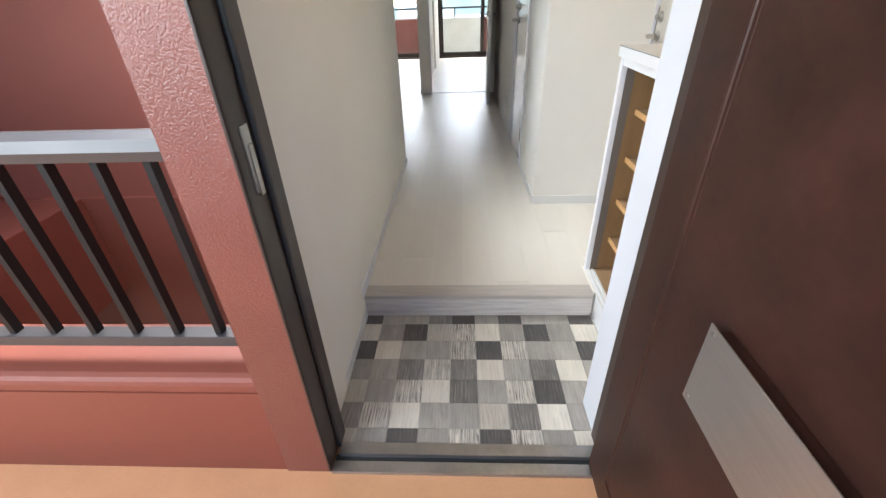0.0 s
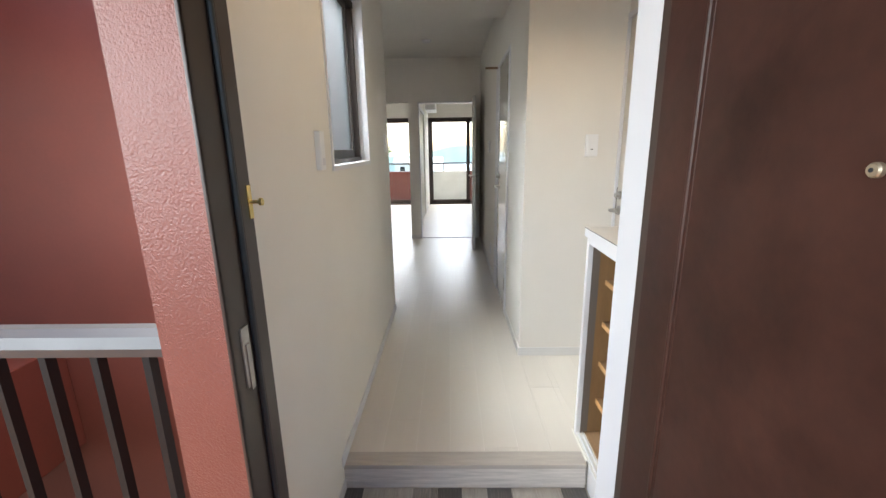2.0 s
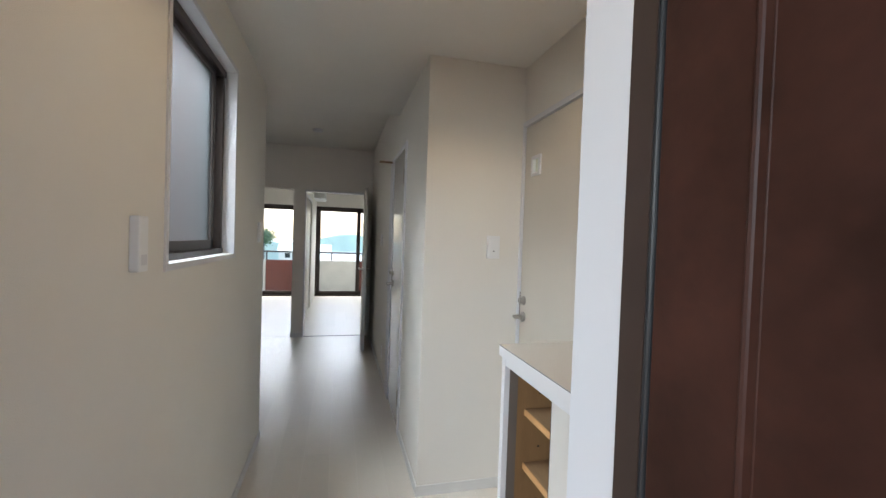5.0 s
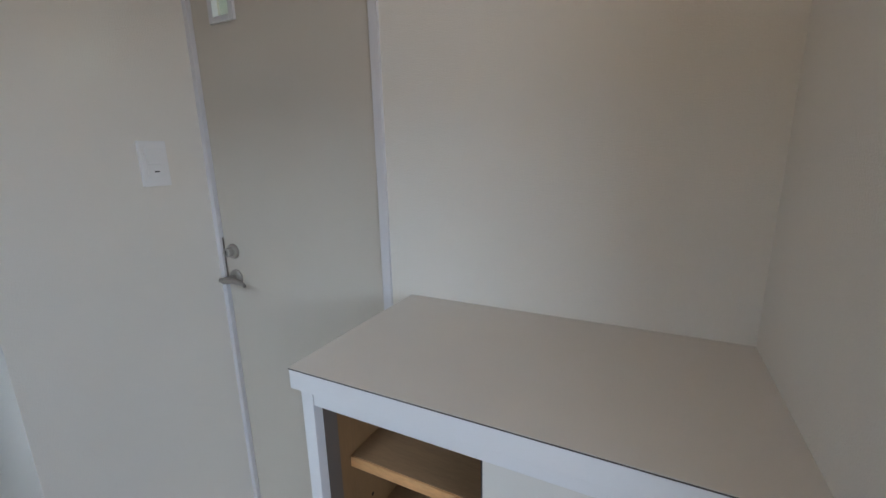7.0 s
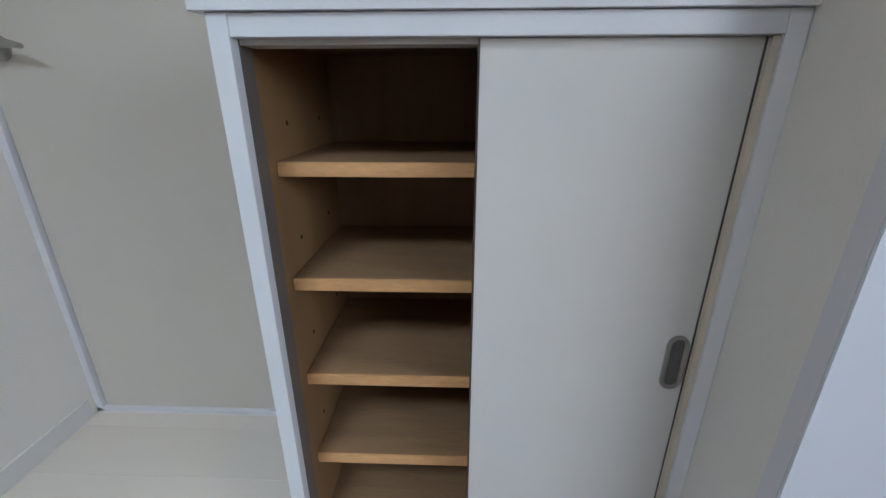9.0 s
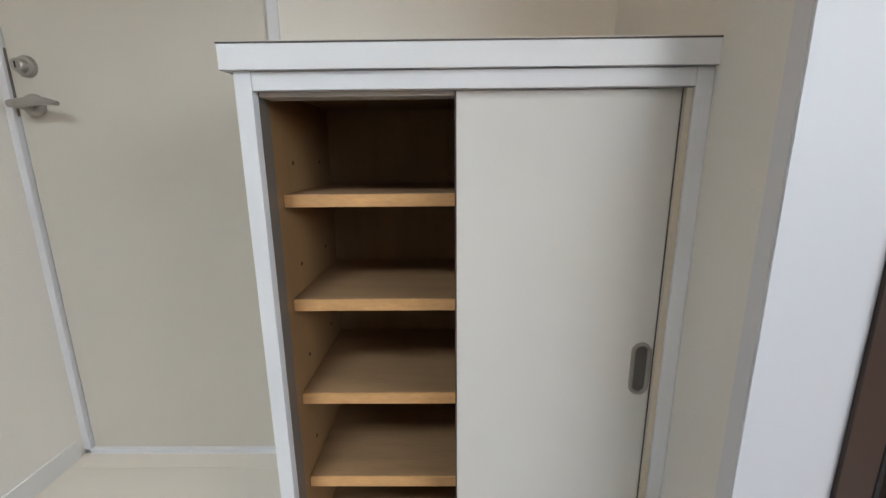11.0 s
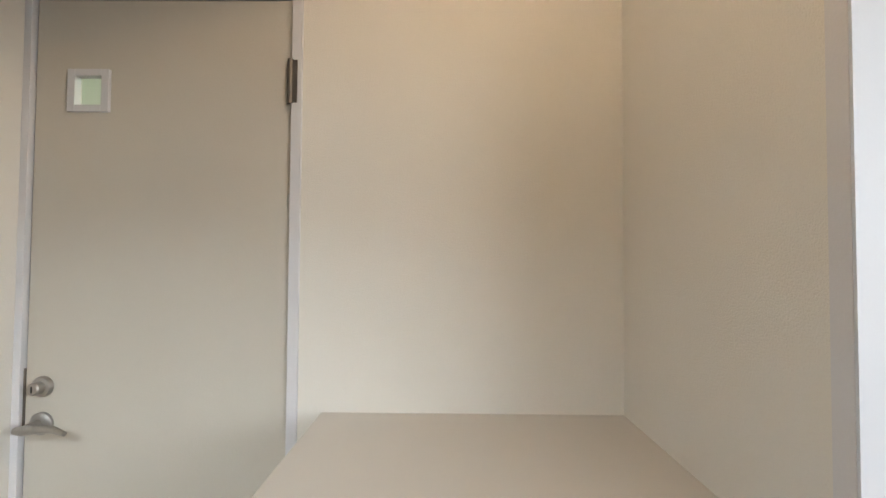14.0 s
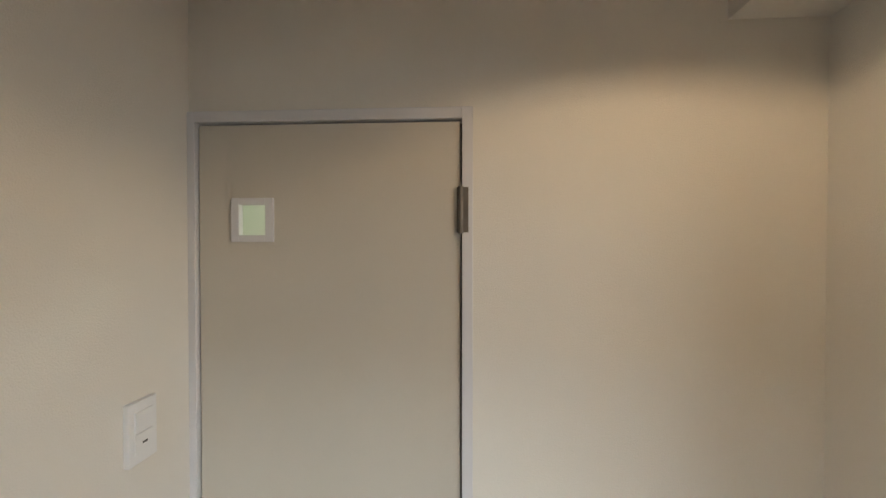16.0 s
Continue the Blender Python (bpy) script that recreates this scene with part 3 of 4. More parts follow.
# ---- shoe cabinet ----
def shoe_cabinet():
    y0, y1, xf, xb = 1.104, 1.797, 0.634, 1.0245
    c = thing("shoe_cabinet", "white laminate shoe cabinet with one sliding door open", "cabinet")
    part("body_side", box(xf + 0.012, xb, 1.760, 1.778, 0.0, 0.929), LAM, c)
    part("body_side", box(xf + 0.012, xb, y0 + 0.0006, y0 + 0.02, 0.0, 0.929), LAM, c)
    part("inner_side", box(xf + 0.055, xb - 0.012, 1.757, 1.7602, 0.0, 0.915), OAKSIDE, c, "honey ply lining, darkened for shade")
    part("back", box(xb - 0.012, xb - 0.004, y0 + 0.02, 1.760, 0.0, 0.925), OAKIN, c, "honey ply back, darkened for shade")
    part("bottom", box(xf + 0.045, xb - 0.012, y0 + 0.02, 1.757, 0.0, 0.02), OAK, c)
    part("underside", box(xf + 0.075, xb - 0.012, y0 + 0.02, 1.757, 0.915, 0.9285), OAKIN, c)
    part("plinth", box(xf + 0.004, xb, y0 + 0.0006, STEPY - 0.002, G - 0.002, -0.001), WHITEEDGE, c, "white plinth down to the entrance floor")
    part("stile", box(xf + 0.004, xf + 0.024, 1.756, 1.781, 0.0, 0.929, 0.0015), WHITEEDGE, c)
    part("stile_return", box(xf + 0.024, xf + 0.055, 1.7555, 1.7598, 0.0, 0.905), SHADEEDGE, c, "stile return, darkened for its shade")
    part("stile", box(xf + 0.006, xf + 0.024, y0 + 0.0006, 1.129, 0.0, 0.929, 0.0015), WHITEEDGE, c)
    part("head_rail", box(xf + 0.006, xf + 0.024, 1.129, 1.756, 0.903, 0.9285, 0.0015), WHITEEDGE, c)
    part("top_track", box(xf + 0.026, xf + 0.07, 1.129, 1.7555, 0.897, 0.914), LAM, c)
    tr = part("bottom_track", box(xf + 0.006, xf + 0.07, 1.129, 1.756, 0.0, 0.012), LAM, c)
    for i in range(3):
        part("track_rib", box(xf + 0.012 + i * 0.019, xf + 0.017 + i * 0.019, 1.13, 1.755, 0.012, 0.018), WHITEEDGE, tr)
    top = part("top", box(xf - 0.002, xb, y0 + 0.0004, y1, 0.9295, 0.9635, 0.001), WHITEEDGE, c, "white edged top")
    part("top_line", box(xf - 0.0025, xb, y0 + 0.0004, y1 + 0.0006, 0.9635, 0.9655), DARKLINE, top, "dark core line")
    part("top_surface", box(xf - 0.002, xb, y0 + 0.0004, y1, 0.9655, 0.9668), LAMTOP, top, "beige laminate surface")
    dr = part("sliding_door", box(xf + 0.020, xf + 0.034, 1.118, 1.466, 0.014, 0.902, 0.001), LAM, c, "cream sliding door")
    part("door_edge", box(xf + 0.0195, xf + 0.0345, 1.4655, 1.468, 0.014, 0.902), DARKLINE, dr)
    part("side_bead", box(xf + 0.010, xf + 0.021, 1.1295, 1.139, 0.014, 0.902, 0.001), TAN, c, "tan wood bead")
    part("bead_gap", box(xf + 0.017, xf + 0.0202, 1.139, 1.140, 0.014, 0.902), DARKLINE, c)
    part("sliding_door", box(xf + 0.044, xf + 0.058, 1.122, 1.463, 0.014, 0.902, 0.001), LAM, c, "cream sliding door slid behind the other")
    # recessed oval pull
    bm = bmesh.new()
    def oval(hw, hh, x, n=10):
        pts = []
        for i in range(n + 1):
            a = math.pi * i / n
            pts.append((x, 1.159 + hw * math.cos(a), 0.459 + hh + hw * math.sin(a)))
        for i in range(n + 1):
            a = math.pi + math.pi * i / n
            pts.append((x, 1.159 + hw * math.cos(a), 0.459 - hh + hw * math.sin(a)))
        return [bm.verts.new(p) for p in pts]
    xs = xf + 0.020
    rings = [oval(0.0165, 0.031, xs), oval(0.0158, 0.031, xs - 0.0035), oval(0.0128, 0.031, xs - 0.0048), oval(0.0112, 0.031, xs - 0.0042), oval(0.0098, 0.031, xs - 0.0002)]
    for a, b in zip(rings, rings[1:]):
        for i in range(len(a)):
            j = (i + 1) % len(a)
            bm.faces.new((a[i], a[j], b[j], b[i]))
    smooth(bm, 50)
    pu = part("pull", bm, NICKEL, dr, "recessed oval nickel pull")
    bm = bmesh.new()
    bm.faces.new(oval(0.0098, 0.031, xs - 0.0004))
    part("dish", bm, DISH, pu, "shaded dish of the pull")
    for z in (0.749, 0.562, 0.375, 0.190):
        s = part("shelf", box(xf + 0.086, xb - 0.012, y0 + 0.02, 1.756, z - 0.022, z, 0.0015), OAK, c, "honey coloured shelf, darkened for shade")
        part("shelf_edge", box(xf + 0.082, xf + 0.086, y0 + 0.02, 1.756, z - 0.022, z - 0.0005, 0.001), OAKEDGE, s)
    for z in (0.80, 0.613, 0.426, 0.24):
        for x in (0.775, 0.93):
            h = part("pin_hole", rod((x, 1.758, z), (x, 1.7562, z), 0.004, seg=10), DARKHOLE, c)
    for z in (0.735, 0.548, 0.361, 0.176):
        for x in (0.775, 0.93):
            part("shelf_pin", rod((x, 1.757, z - 0.009), (x, 1.747, z - 0.009), 0.003, seg=8), BRASS, c)


shoe_cabinet()


def lever_set(parent, side, y_edge, z, reach):
    """Satin lever with a thumb turn on a face at the local origin, looking to -x; reach is the lever's way along y."""
    lk = part("lock_rose", smooth(lathe([(0.024, 0), (0.024, 0.006), (0.0215, 0.010), (0.015, 0.012), (0.0145, 0.026), (0.012, 0.029)], pose(side, y_edge, z + 0.085, 0, -90))), NICKEL, parent, "satin nickel thumb-turn lock")
    part("slot", box(side - 0.0302, side - 0.0285, y_edge - 0.0012, y_edge + 0.0012, z + 0.078, z + 0.092), DARKHOLE, lk)
    rs = part("handle_rose", smooth(lathe([(0.026, 0), (0.026, 0.006), (0.022, 0.010), (0.012, 0.012), (0.011, 0.045)], pose(side, y_edge, z, 0, -90))), NICKEL, parent)
    bm = bmesh.new()
    pts = [(0.018, 0.0), (0.0, 0.0), (-0.03, 0.004), (-0.065, 0.004), (-0.10, -0.002)]
    prev = None
    for (u, v), r in zip(pts, (0.008, 0.011, 0.010, 0.008, 0.005)):
        p = (side - 0.045 - (0.008 if u < -0.08 else 0), y_edge + u * reach, z + v)
        if prev:
            rod(prev[0], p, prev[1], r, seg=14, bm=bm)
        prev = (p, r)
    part("lever", smooth(bm, 60), NICKEL, rs, "curved satin nickel lever")


def side_door():
    y0, y1, z1 = 1.880, 2.486, 1.930
    d = thing("door_side", "closed cream door with a small square window", "door", kind="structure")
    x = SDX
    wy0, wy1, wz0, wz1 = 2.312, 2.402, 1.665, 1.758
    part("leaf", boxes([(x + 0.004, x + 0.036, y0, wy0, 0.012, z1), (x + 0.004, x + 0.036, wy1, y1, 0.012, z1), (x + 0.004, x + 0.036, wy0, wy1, 0.012, wz0), (x + 0.004, x + 0.036, wy0, wy1, wz1, z1)]), DOORLAM, d)
    w = part("window_frame", boxes([(x - 0.004, x + 0.014, wy0 - 0.004, wy0 + 0.014, wz0 - 0.004, wz1 + 0.004), (x - 0.004, x + 0.014, wy1 - 0.014, wy1 + 0.004, wz0 - 0.004, wz1 + 0.004),
                               (x - 0.004, x + 0.014, wy0 + 0.014, wy1 - 0.014, wz0 - 0.004, wz0 + 0.012), (x - 0.004, x + 0.014, wy0 + 0.014, wy1 - 0.014, wz1 - 0.012, wz1 + 0.004)], 0.001), TRIM, d, "white window frame")
    part("pane", box(x + 0.031, x + 0.034, wy0, wy1, wz0, wz1), PALEGLASS, w, "frosted pane").visible_shadow = False
    part("casing", boxes([(x - 0.008, x + 0.05, 1.852, y0 - 0.004, 0, 1.96), (x - 0.008, x + 0.05, y1 + 0.004, CORY, 0, 1.96), (x - 0.008, x + 0.05, y0 - 0.004, y1 + 0.004, z1 + 0.005, 1.96)], 0.0015), TRIM, d, "white casing")
    part("door_stop", boxes([(x + 0.036, x + 0.06, 1.86, 1.895, 0, 1.95), (x + 0.036, x + 0.06, 2.47, CORY, 0, 1.95), (x + 0.036, x + 0.06, 1.895, 2.47, 1.915, 1.95)]), DARKLINE, d)
    part("sill_strip", box(x - 0.008, x + 0.05, y0 - 0.004, CORY, -0.004, 0.012, 0.001), TRIM, d, "white floor sill")
    for z in (1.732, 0.26):
        hg = part("hinge", boxes([(x - 0.010, x - 0.0075, 1.862, 1.878, z - 0.05, z + 0.05), (x - 0.004, x + 0.004, 1.879, 1.888, z - 0.05, z + 0.05)]), HINGE, d, "bronze hinge")
        part("hinge_pin", rod((x - 0.008, 1.879, z - 0.052), (x - 0.008, 1.879, z + 0.052), 0.006), HINGE, hg)
    lever_set(d, x + 0.004, 2.445, 0.934, 1)
    part("latch_plate", box(x + 0.0005, x + 0.004, y1 + 0.0004, y1 + 0.0038, 0.91, 1.06), HINGE, d, "dark latch plate")


side_door()


def hall_door():
    x, y0, y1, z1 = RW, 3.215, 3.80, 1.938
    d = thing("door_hall", "closed glossy cream door in the hall", "door", kind="structure")
    part("leaf", box(x + 0.002, x + 0.036, y0, y1, 0.012, z1), GLOSSDOOR, d)
    part("casing", boxes([(x - 0.008, x + 0.05, 3.16, y0 - 0.003, 0, 1.966), (x - 0.008, x + 0.05, y1 + 0.003, 3.98, 0, 1.966), (x - 0.008, x + 0.05, y0 - 0.003, y1 + 0.003, z1 + 0.004, 1.966)], 0.0015), TRIM, d, "cream casing")
    for z in (1.74, 0.24):
        part("hinge", rod((x - 0.007, y0 - 0.002, z - 0.05), (x - 0.007, y0 - 0.002, z + 0.05), 0.007), HINGE, d, "bronze hinge")
    lever_set(d, x + 0.002, 3.70, 0.965, 1)
    part("door_catch", box(x - 0.115, x - 0.008, 3.86, 3.88, 1.935, 1.95, 0.003), OAKIN, d, "brown overhead catch bar")


hall_door()


def living_door():
    m = Matrix.Translation((0.402, 6.0, 0)) @ Matrix.Rotation(math.atan2(-0.77, -0.03), 4, "Z")
    d = thing("door_living", "open pale door at the end of the hall", "door", m, kind="structure")
    part("leaf", box(0, 0.765, -0.018, 0.018, 0.008, 1.885, 0.002), DOORLAM, d)
    part("edge_strip", box(0.765, 0.767, -0.016, 0.016, 0.01, 1.88), STEEL, d, "grey edge strip")
    for s in (-1, 1):
        r = part("handle_rose", rod((0.70, s * 0.018, 0.95), (0.70, s * 0.028, 0.95), 0.025), NICKEL, d)
        part("lever", rod((0.70, s * 0.055, 0.95), (0.59, s * 0.058, 0.95), 0.009), NICKEL, r)
        part("spindle", rod((0.70, s * 0.028, 0.95), (0.70, s * 0.058, 0.95), 0.009), NICKEL, r)
    for z in (0.35, 1.6):
        part("hinge", box(-0.004, 0.03, 0.0175, 0.024, z - 0.05, z + 0.05), RUBBER, d, "dark hinge")


living_door()
fr = thing("door_frame_living", "pale casing round the opening at the end of the hall", "door frame", kind="structure")
part("jamb", box(-0.357, -0.340, BACKY - 0.008, BACKY + 0.138, 0, 1.905), TRIM, fr)
part("jamb", box(0.405, 0.42, BACKY - 0.008, BACKY + 0.138, 0, 1.905), TRIM, fr)
part("head", box(-0.340, 0.405, BACKY - 0.008, BACKY + 0.138, 1.885, 1.907), TRIM, fr)
part("floor_strip", box(-0.340, 0.405, BACKY + 0.02, BACKY + 0.05, -0.005, 0.003), RAILM, fr, "dark floor strip")

# sliding panels along the partition of the far room
for i, (a, b, x) in enumerate(((6.16, 7.25, -0.42), (7.15, 8.3, -0.445))):
    p = thing("sliding_panel", "white sliding panel between the far rooms", "sliding door", group="sliding panels")
    part("panel", box(x - 0.015, x + 0.015, a, b, 0.004, 1.9, 0.002), DOORLAM, p)
    part("edge", box(x - 0.017, x + 0.017, b - 0.03, b, 0.003, 1.902), TRIM, p)
    part("pull", box(x + 0.0145, x + 0.018, b - 0.12, b - 0.09, 0.85, 0.97, 0.001), STEEL, p)
solid("trim_track", box(-0.47, -0.40, 6.16, 8.3, 1.903, 1.95), TRIM, "white overhead track of the sliding panels", "trim", "structure")
wall("wall_over_track", box(-0.46, -0.41, 6.16, 8.3, 1.95, 2.6), PAPER, "papered wall over the sliding panels")


def switch(name, label, m, w, h, rockers):
    s = thing(name, label, "switch", m)
    part("plate", box(-w / 2, w / 2, -0.012, 0, -h / 2, h / 2, 0.002), PLASTIC, s)
    n = len(rockers)
    rh = (h - 0.036) / n
    for i, dot in enumerate(rockers):
        zc = h / 2 - 0.018 - rh * (i + 0.5)
        r = part("rocker", box(-w * 0.31, w * 0.31, -0.0155, -0.011, zc - rh / 2 + 0.001, zc + rh / 2 - 0.001, 0.001), PLASTIC, s)
        if dot:
            part("marker", box(-0.006, 0.006, -0.0162, -0.0152, zc - 0.002, zc + 0.002), DARKHOLE, r, "dark marker")
    return s


switch("light_switch", "white double rocker light switch on the wall by the side door", pose(0.869, CORY, 1.293), 0.07, 0.12, (False, True))
switch("light_switch", "white light switch near the end of the hall wall", pose(LW, 3.12, 1.33, 0, 0, 90), 0.07, 0.12, (False,))
switch("light_switch", "white switch beside the hall door", pose(RW, 4.6, 1.30, 0, 0, -90), 0.07, 0.12, (False, False))
ic = thing("door_chime", "slim white chime cover on the entrance wall", "door chime", pose(LW, 1.578, 1.29, 0, 0, 90))
part("cover", box(-0.024, 0.024, -0.022, 0, -0.066, 0.066, 0.004), PLASTIC, ic)
part("grille", box(-0.015, 0.015, -0.0228, -0.0215, -0.05, -0.025), TRIM, ic)
ot = thing("wall_outlet", "white wall outlet low on the hall wall", "outlet", pose(RW, 4.35, 0.25, 0, 0, -90))
part("plate", box(-0.035, 0.035, -0.006, 0, -0.06, 0.06, 0.002), PLASTIC, ot)
part("socket", box(-0.02, 0.02, -0.008, -0.005, -0.035, 0.035, 0.001), TRIM, ot)
cl = thing("ceiling_rose", "small round ceiling lamp socket", "ceiling light", pose(-0.17, 5.12, HIC))
part("base", smooth(lathe([(0.055, 0.0), (0.055, -0.012), (0.045, -0.022), (0.02, -0.025)], Matrix.Identity(4))), TRIM, cl)
dl = thing("downlight", "recessed ceiling downlight with a white ring", "ceiling light", pose(0.42, 1.46, LOWC))
part("ring", smooth(lathe([(0.062, 0.0), (0.062, -0.003), (0.05, -0.004)], Matrix.Identity(4))), TRIM, dl)


ac = thing("air_conditioner", "white wall air conditioner in the far room", "air conditioner")
part("body", box(-0.405, -0.20, 8.75, 9.55, 2.03, 2.30, 0.02), PLASTIC, ac)
part("flap", box(-0.205, -0.193, 8.80, 9.50, 2.05, 2.10, 0.003), TRIM, ac)
part("pipe_cover", box(-0.405, -0.345, 9.55, 9.74, 2.10, 2.16, 0.006), PLASTIC, ac)

# ---- far windows and balcony ----
def balcony_window(name, x0, x1, split):
    w = thing(name, "bronze aluminium sliding balcony window", "window", kind="structure")
    y = FARY + 0.02
    part("frame", boxes([(x0, x0 + 0.04, y, y + 0.1, 0, 1.95), (x1 - 0.04, x1, y, y + 0.1, 0, 1.95), (x0, x1, y, y + 0.1, 1.91, 1.95), (x0, x1, y, y + 0.1, -0.01, 0.03)], 0.003), WINBR, w)
    for a, b, dy in ((x0 + 0.03, split + 0.04, 0.02), (split - 0.04, x1 - 0.03, 0.06)):
        s = part("sash", boxes([(a, a + 0.065, y + dy, y + dy + 0.03, 0.03, 1.92), (b - 0.065, b, y + dy, y + dy + 0.03, 0.03, 1.92), (a, b, y + dy, y + dy + 0.03, 0.03, 0.11), (a, b, y + dy, y + dy + 0.03, 1.85, 1.92)], 0.003), WINBR, w)
        g = part("pane", box(a + 0.06, b - 0.06, y + dy + 0.013, y + dy + 0.017, 0.1, 1.86), CLEAR, s, "clear glass")
        g.visible_shadow = False


balcony_window("window_2", -0.405, 1.25, 0.50)
balcony_window("window_3", -2.2, -0.46, -1.50)
solid("floor_balcony", box(-4, 3.5, FARY + 0.15, 11.3, -0.2, -0.06), CONC, "grey balcony floor", "floor", "structure")
solid("ceiling_balcony", box(-4, 3.5, FARY + 0.15, 11.3, 2.35, 2.5), CONC, "concrete balcony ceiling", "ceiling", "structure")
pw = thing("balcony_parapet", "balcony parapet of grey and oxblood panels with a handrail", "parapet", kind="structure")
for a, b, mt in ((-4, -1.62, CONC), (-1.62, -0.48, REDPANEL), (-0.48, 0.52, CONC), (0.52, 3.5, REDPANEL)):
    part("panel", box(a + 0.003, b - 0.003, 11.14, 11.22, -0.1, 0.695, 0.003), mt, pw)
part("handrail", box(-4, 3.5, 11.14, 11.2, 0.875, 0.915, 0.004), WINBR, pw)
for i in range(10):
    part("post", box(-3.9 + 0.76 * i, -3.87 + 0.76 * i, 11.16, 11.19, 0.69, 0.88), WINBR, pw)
lb = thing("laundry_bracket", "metal laundry pole bracket under the balcony ceiling", "bracket")
part("plate", box(0.25, 0.75, 10.55, 10.7, 2.22, 2.35, 0.005), CONC, lb)
part("arm", box(0.28, 0.31, 10.58, 10.64, 2.02, 2.24, 0.004), RAILTOP, lb)
part("arm", box(0.66, 0.69, 10.58, 10.64, 2.02, 2.24, 0.004), RAILTOP, lb)
part("pole", rod((0.1, 10.61, 2.05), (1.2, 10.61, 2.05), 0.015), RAILTOP, lb)


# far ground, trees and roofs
solid("ground", box(-400, 400, 12, 900, -9.2, -9.0), FIELD, "haze-toned far ground beyond the balcony", "ground", "structure")
rng = random.Random(4)


def clump_tree(x, y, z, h):
    t = thing("tree", "leafy green tree beyond the balcony", "tree", pose(x, y, z), group="trees beyond the balcony")
    part("trunk", rod((0, 0, 0), (0, 0, h * 0.92), 0.16, 0.05, 8), BARK, t)
    verts, faces = [], []
    for k in range(2200):
        c = Vector((rng.gauss(0, 0.022), rng.gauss(0, 0.022), rng.gauss(0.925, 0.018))) * h
        u = Vector((rng.gauss(0, 1), rng.gauss(0, 1), rng.gauss(0, 1))).normalized()
        v = u.orthogonal().normalized()
        s = h * rng.uniform(0.004, 0.011)
        i = len(verts)
        verts += [c - u * s, c + v * s * 0.6, c + u * s, c - v * s * 0.6]
        faces.append((i, i + 1, i + 2, i + 3))
    me = bpy.data.meshes.new("crown")
    me.from_pydata([tuple(v) for v in verts], [], faces)
    me.materials.append(LEAF)
    o = new("crown", me)
    o.parent = t


for x, y, h in ((-5.1, 32, 10.9), (-8.2, 37, 10.6)):
    clump_tree(x, y, -9, h)
# house and roof colours muted to carry the distance haze
HOUSE = mat("pale house wall", (0.62, 0.57, 0.52), 0.8, var=0.1, scale=0.5)
ROOF = mat("orange tiled roof", (0.50, 0.33, 0.25), 0.7, var=0.2, scale=1)
ROOFB = mat("blue-grey tiled roof", (0.36, 0.46, 0.47), 0.7, var=0.2, scale=1)
for x, y, w, h, rf in ((-2, 48, 8, 6.2, ROOF), (7, 52, 7, 6.4, ROOF), (-14, 60, 9, 6.0, ROOFB), (1, 90, 14, 7, ROOFB), (18, 85, 12, 7, ROOFB), (-30, 95, 16, 7.5, ROOFB), (-8, 110, 12, 8, ROOFB)):
    hs = thing("house", "pale house with a tiled gable roof far below", "house", pose(x, y, -9), group="far houses")
    part("wall", box(-w / 2, w / 2, -3, 3, 0, h - 1.6), HOUSE, hs)
    part("roof", wedge([(-3.5, h - 1.7), (0, h), (3.5, h - 1.7)], -w / 2 - 0.4, w / 2 + 0.4), rf, hs)
    for i in range(3):
        part("window", box(-w / 3 + i * w / 3 - 0.6, -w / 3 + i * w / 3 + 0.6, -3.05, -2.99, h - 3.4, h - 2.3), RAILM, hs)

# wooded ridge far away, with the haze put into its pale colour
HAZE = mat("haze-toned far woods", (0.50, 0.58, 0.52), 0.9, var=0.25, scale=0.08)
hz = [(-420 + 6 * i, 1.5 + 5 * noise.fractal(Vector((i * 0.13, 2.0, 0)), 1.0, 2.0, 4)) for i in range(141)]
solid("backdrop", wedge([(-420, -12)] + [(u, v - 1.0) for u, v in hz] + [(420, -12)], 170, 175, "y"), HAZE, "wooded ridge on the horizon, paled blue-green for haze", "ridge", "structure")

# ---- floor planks ----
pl = thing("floor_planks", "pale oak floor planks running along the hall", "floor", kind="structure")
PW, PL = 0.150, 1.82
cache = {}


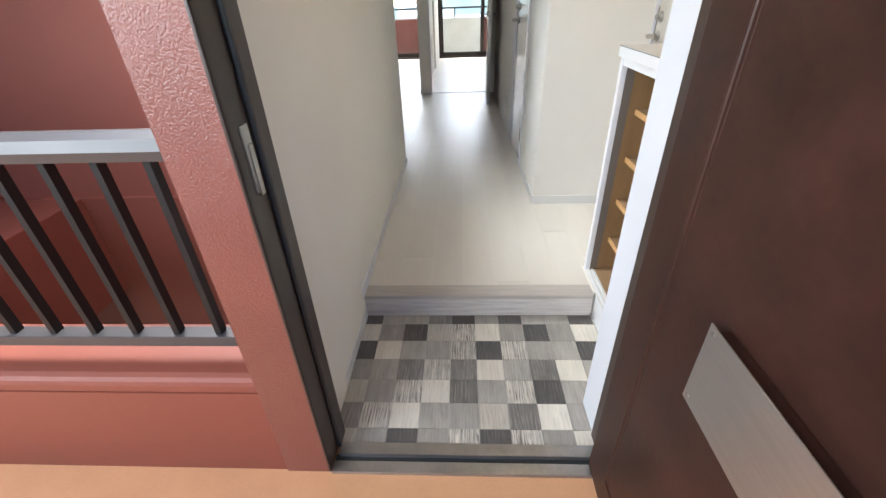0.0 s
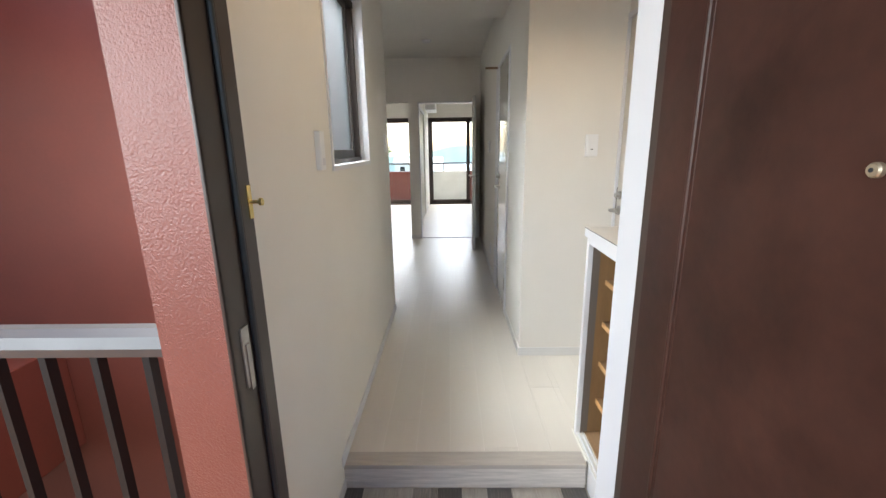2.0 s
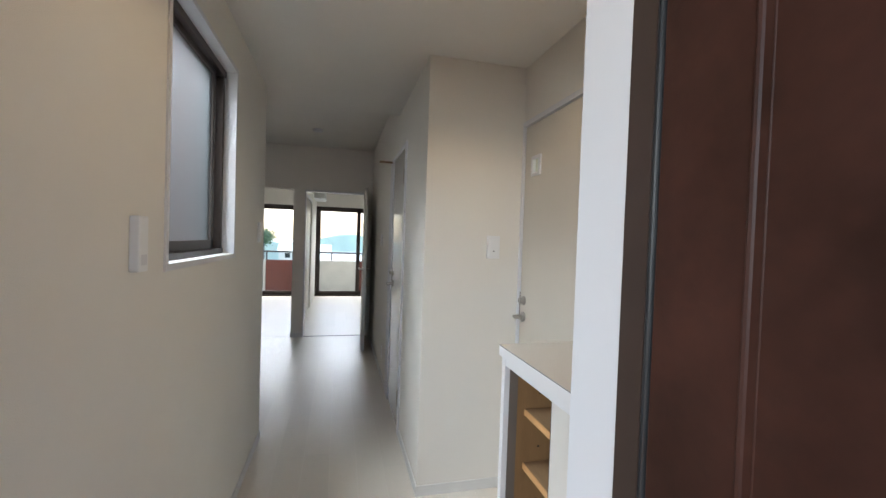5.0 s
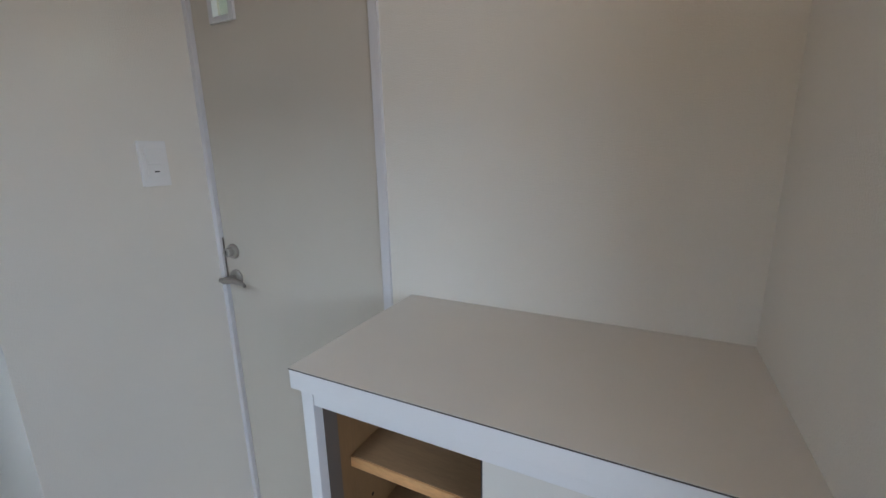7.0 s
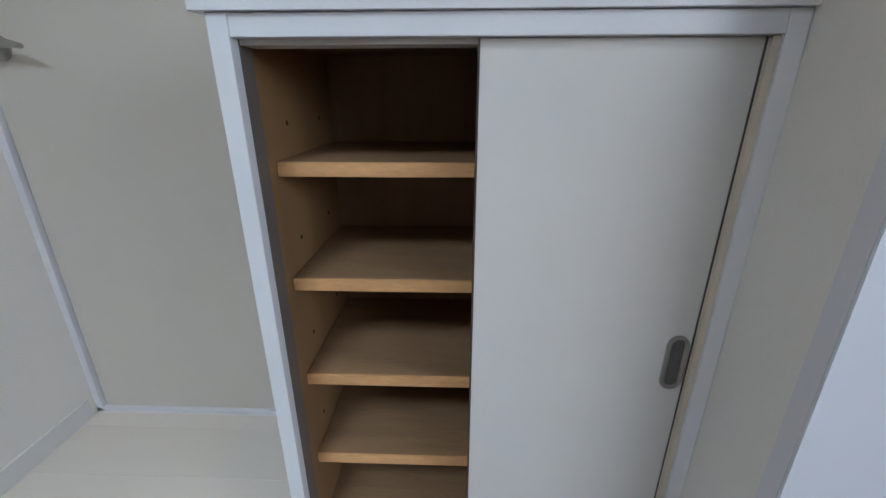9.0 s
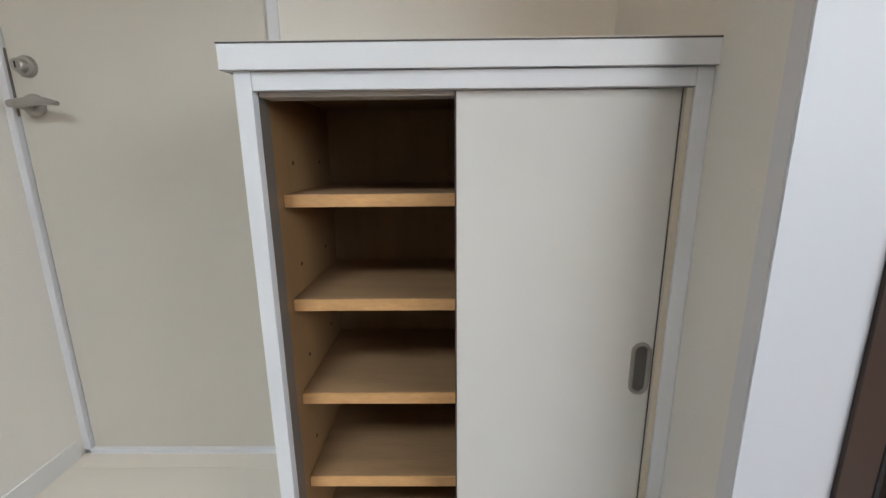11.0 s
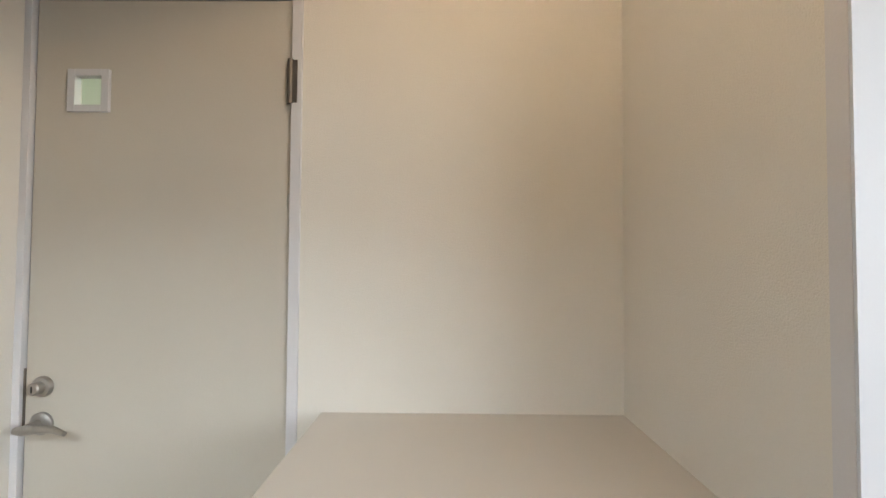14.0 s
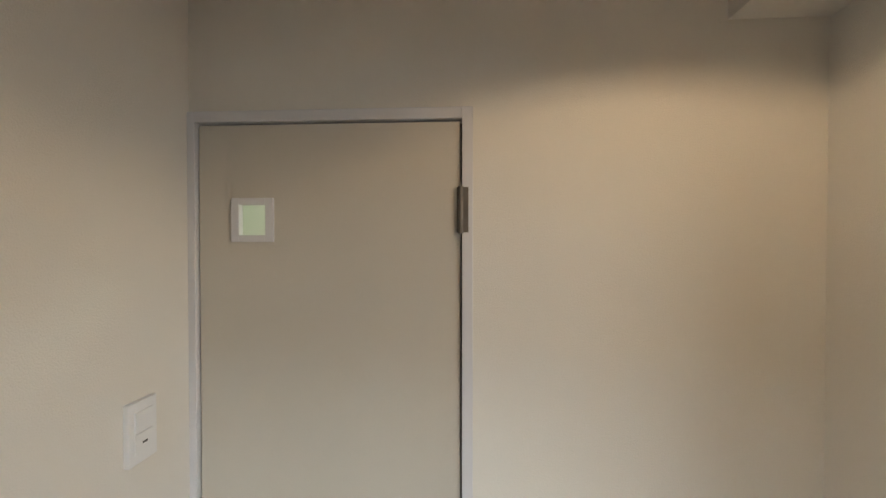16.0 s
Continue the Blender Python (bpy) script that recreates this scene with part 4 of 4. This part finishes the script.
def plank(x0, x1, y0, y1):
    key = (round(x1 - x0, 3), round(y1 - y0, 3))
    if key not in cache:
        bm = box(0.0006, key[0] - 0.0006, 0.0004, key[1] - 0.0004, -0.006, 0.0, 0.0002)
        me = bpy.data.meshes.new("plank")
        bm.to_mesh(me)
        bm.free()
        me.materials.append(PLANK)
        cache[key] = me
    o = new("plank", cache[key])
    o.parent, o.location = pl, (x0, y0, 0)


k = -16
while -0.088 + k * PW < 1.3:
    xa, xb = -0.088 + k * PW, -0.088 + (k + 1) * PW
    phase = (k * 0.37) % 1.0
    for lo, hi, ya, yb in ((-2.5, LW, 3.29, BACKY + 0.02), (LW, RW, STEPY + 0.077, BACKY + 0.02), (RW, 0.632, STEPY + 0.077, CORY), (0.632, SDX - 0.01, 1.80, CORY), (-2.2, 1.3, BACKY + 0.05, FARY)):
        x0, x1 = max(xa, lo), min(xb, hi)
        if x1 - x0 < 0.004:
            continue
        y = 1.2 - PL * phase
        while y < yb:
            a, b = max(y, ya), min(y + PL, yb)
            if b - a > 0.02:
                plank(x0, x1, a, b)
            y += PL
    k += 1

# ---- entrance tiles ----
ROWS_OF_TILES = ("DMMBDMDMMD", "CMDLGCMDMC", "DCMMGDGMMD", "MMBGBCMBCM", "LMGCBMGDMM", "BGCMMLBCMM", "LMDMGDGMCL")
ft = thing("floor_tiles", "patchwork of grey and cream wood-effect entrance tiles", "floor", kind="structure")
P = 0.1044
tcache = {}
for r, row in enumerate(ROWS_OF_TILES):
    yb = min(1.514 + P - r * P, STEPY)
    ya = max(1.514 - r * P, 0.936)
    for c, kd in enumerate(row):
        xa, xb = max(-0.412 + c * P, LW + 0.001), min(-0.412 + (c + 1) * P, 0.637)
        key = (round(xb - xa, 4), round(yb - ya, 4), kd)
        if key not in tcache:
            bm = box(0.0008, key[0] - 0.0008, 0.0008, key[1] - 0.0008, -0.004, 0.0, 0.0006)
            me = bpy.data.meshes.new("tile")
            bm.to_mesh(me)
            bm.free()
            me.materials.append(TILES[kd])
            tcache[key] = me
        o = new("tile", tcache[key])
        o.parent, o.location = ft, (xa, ya, G)
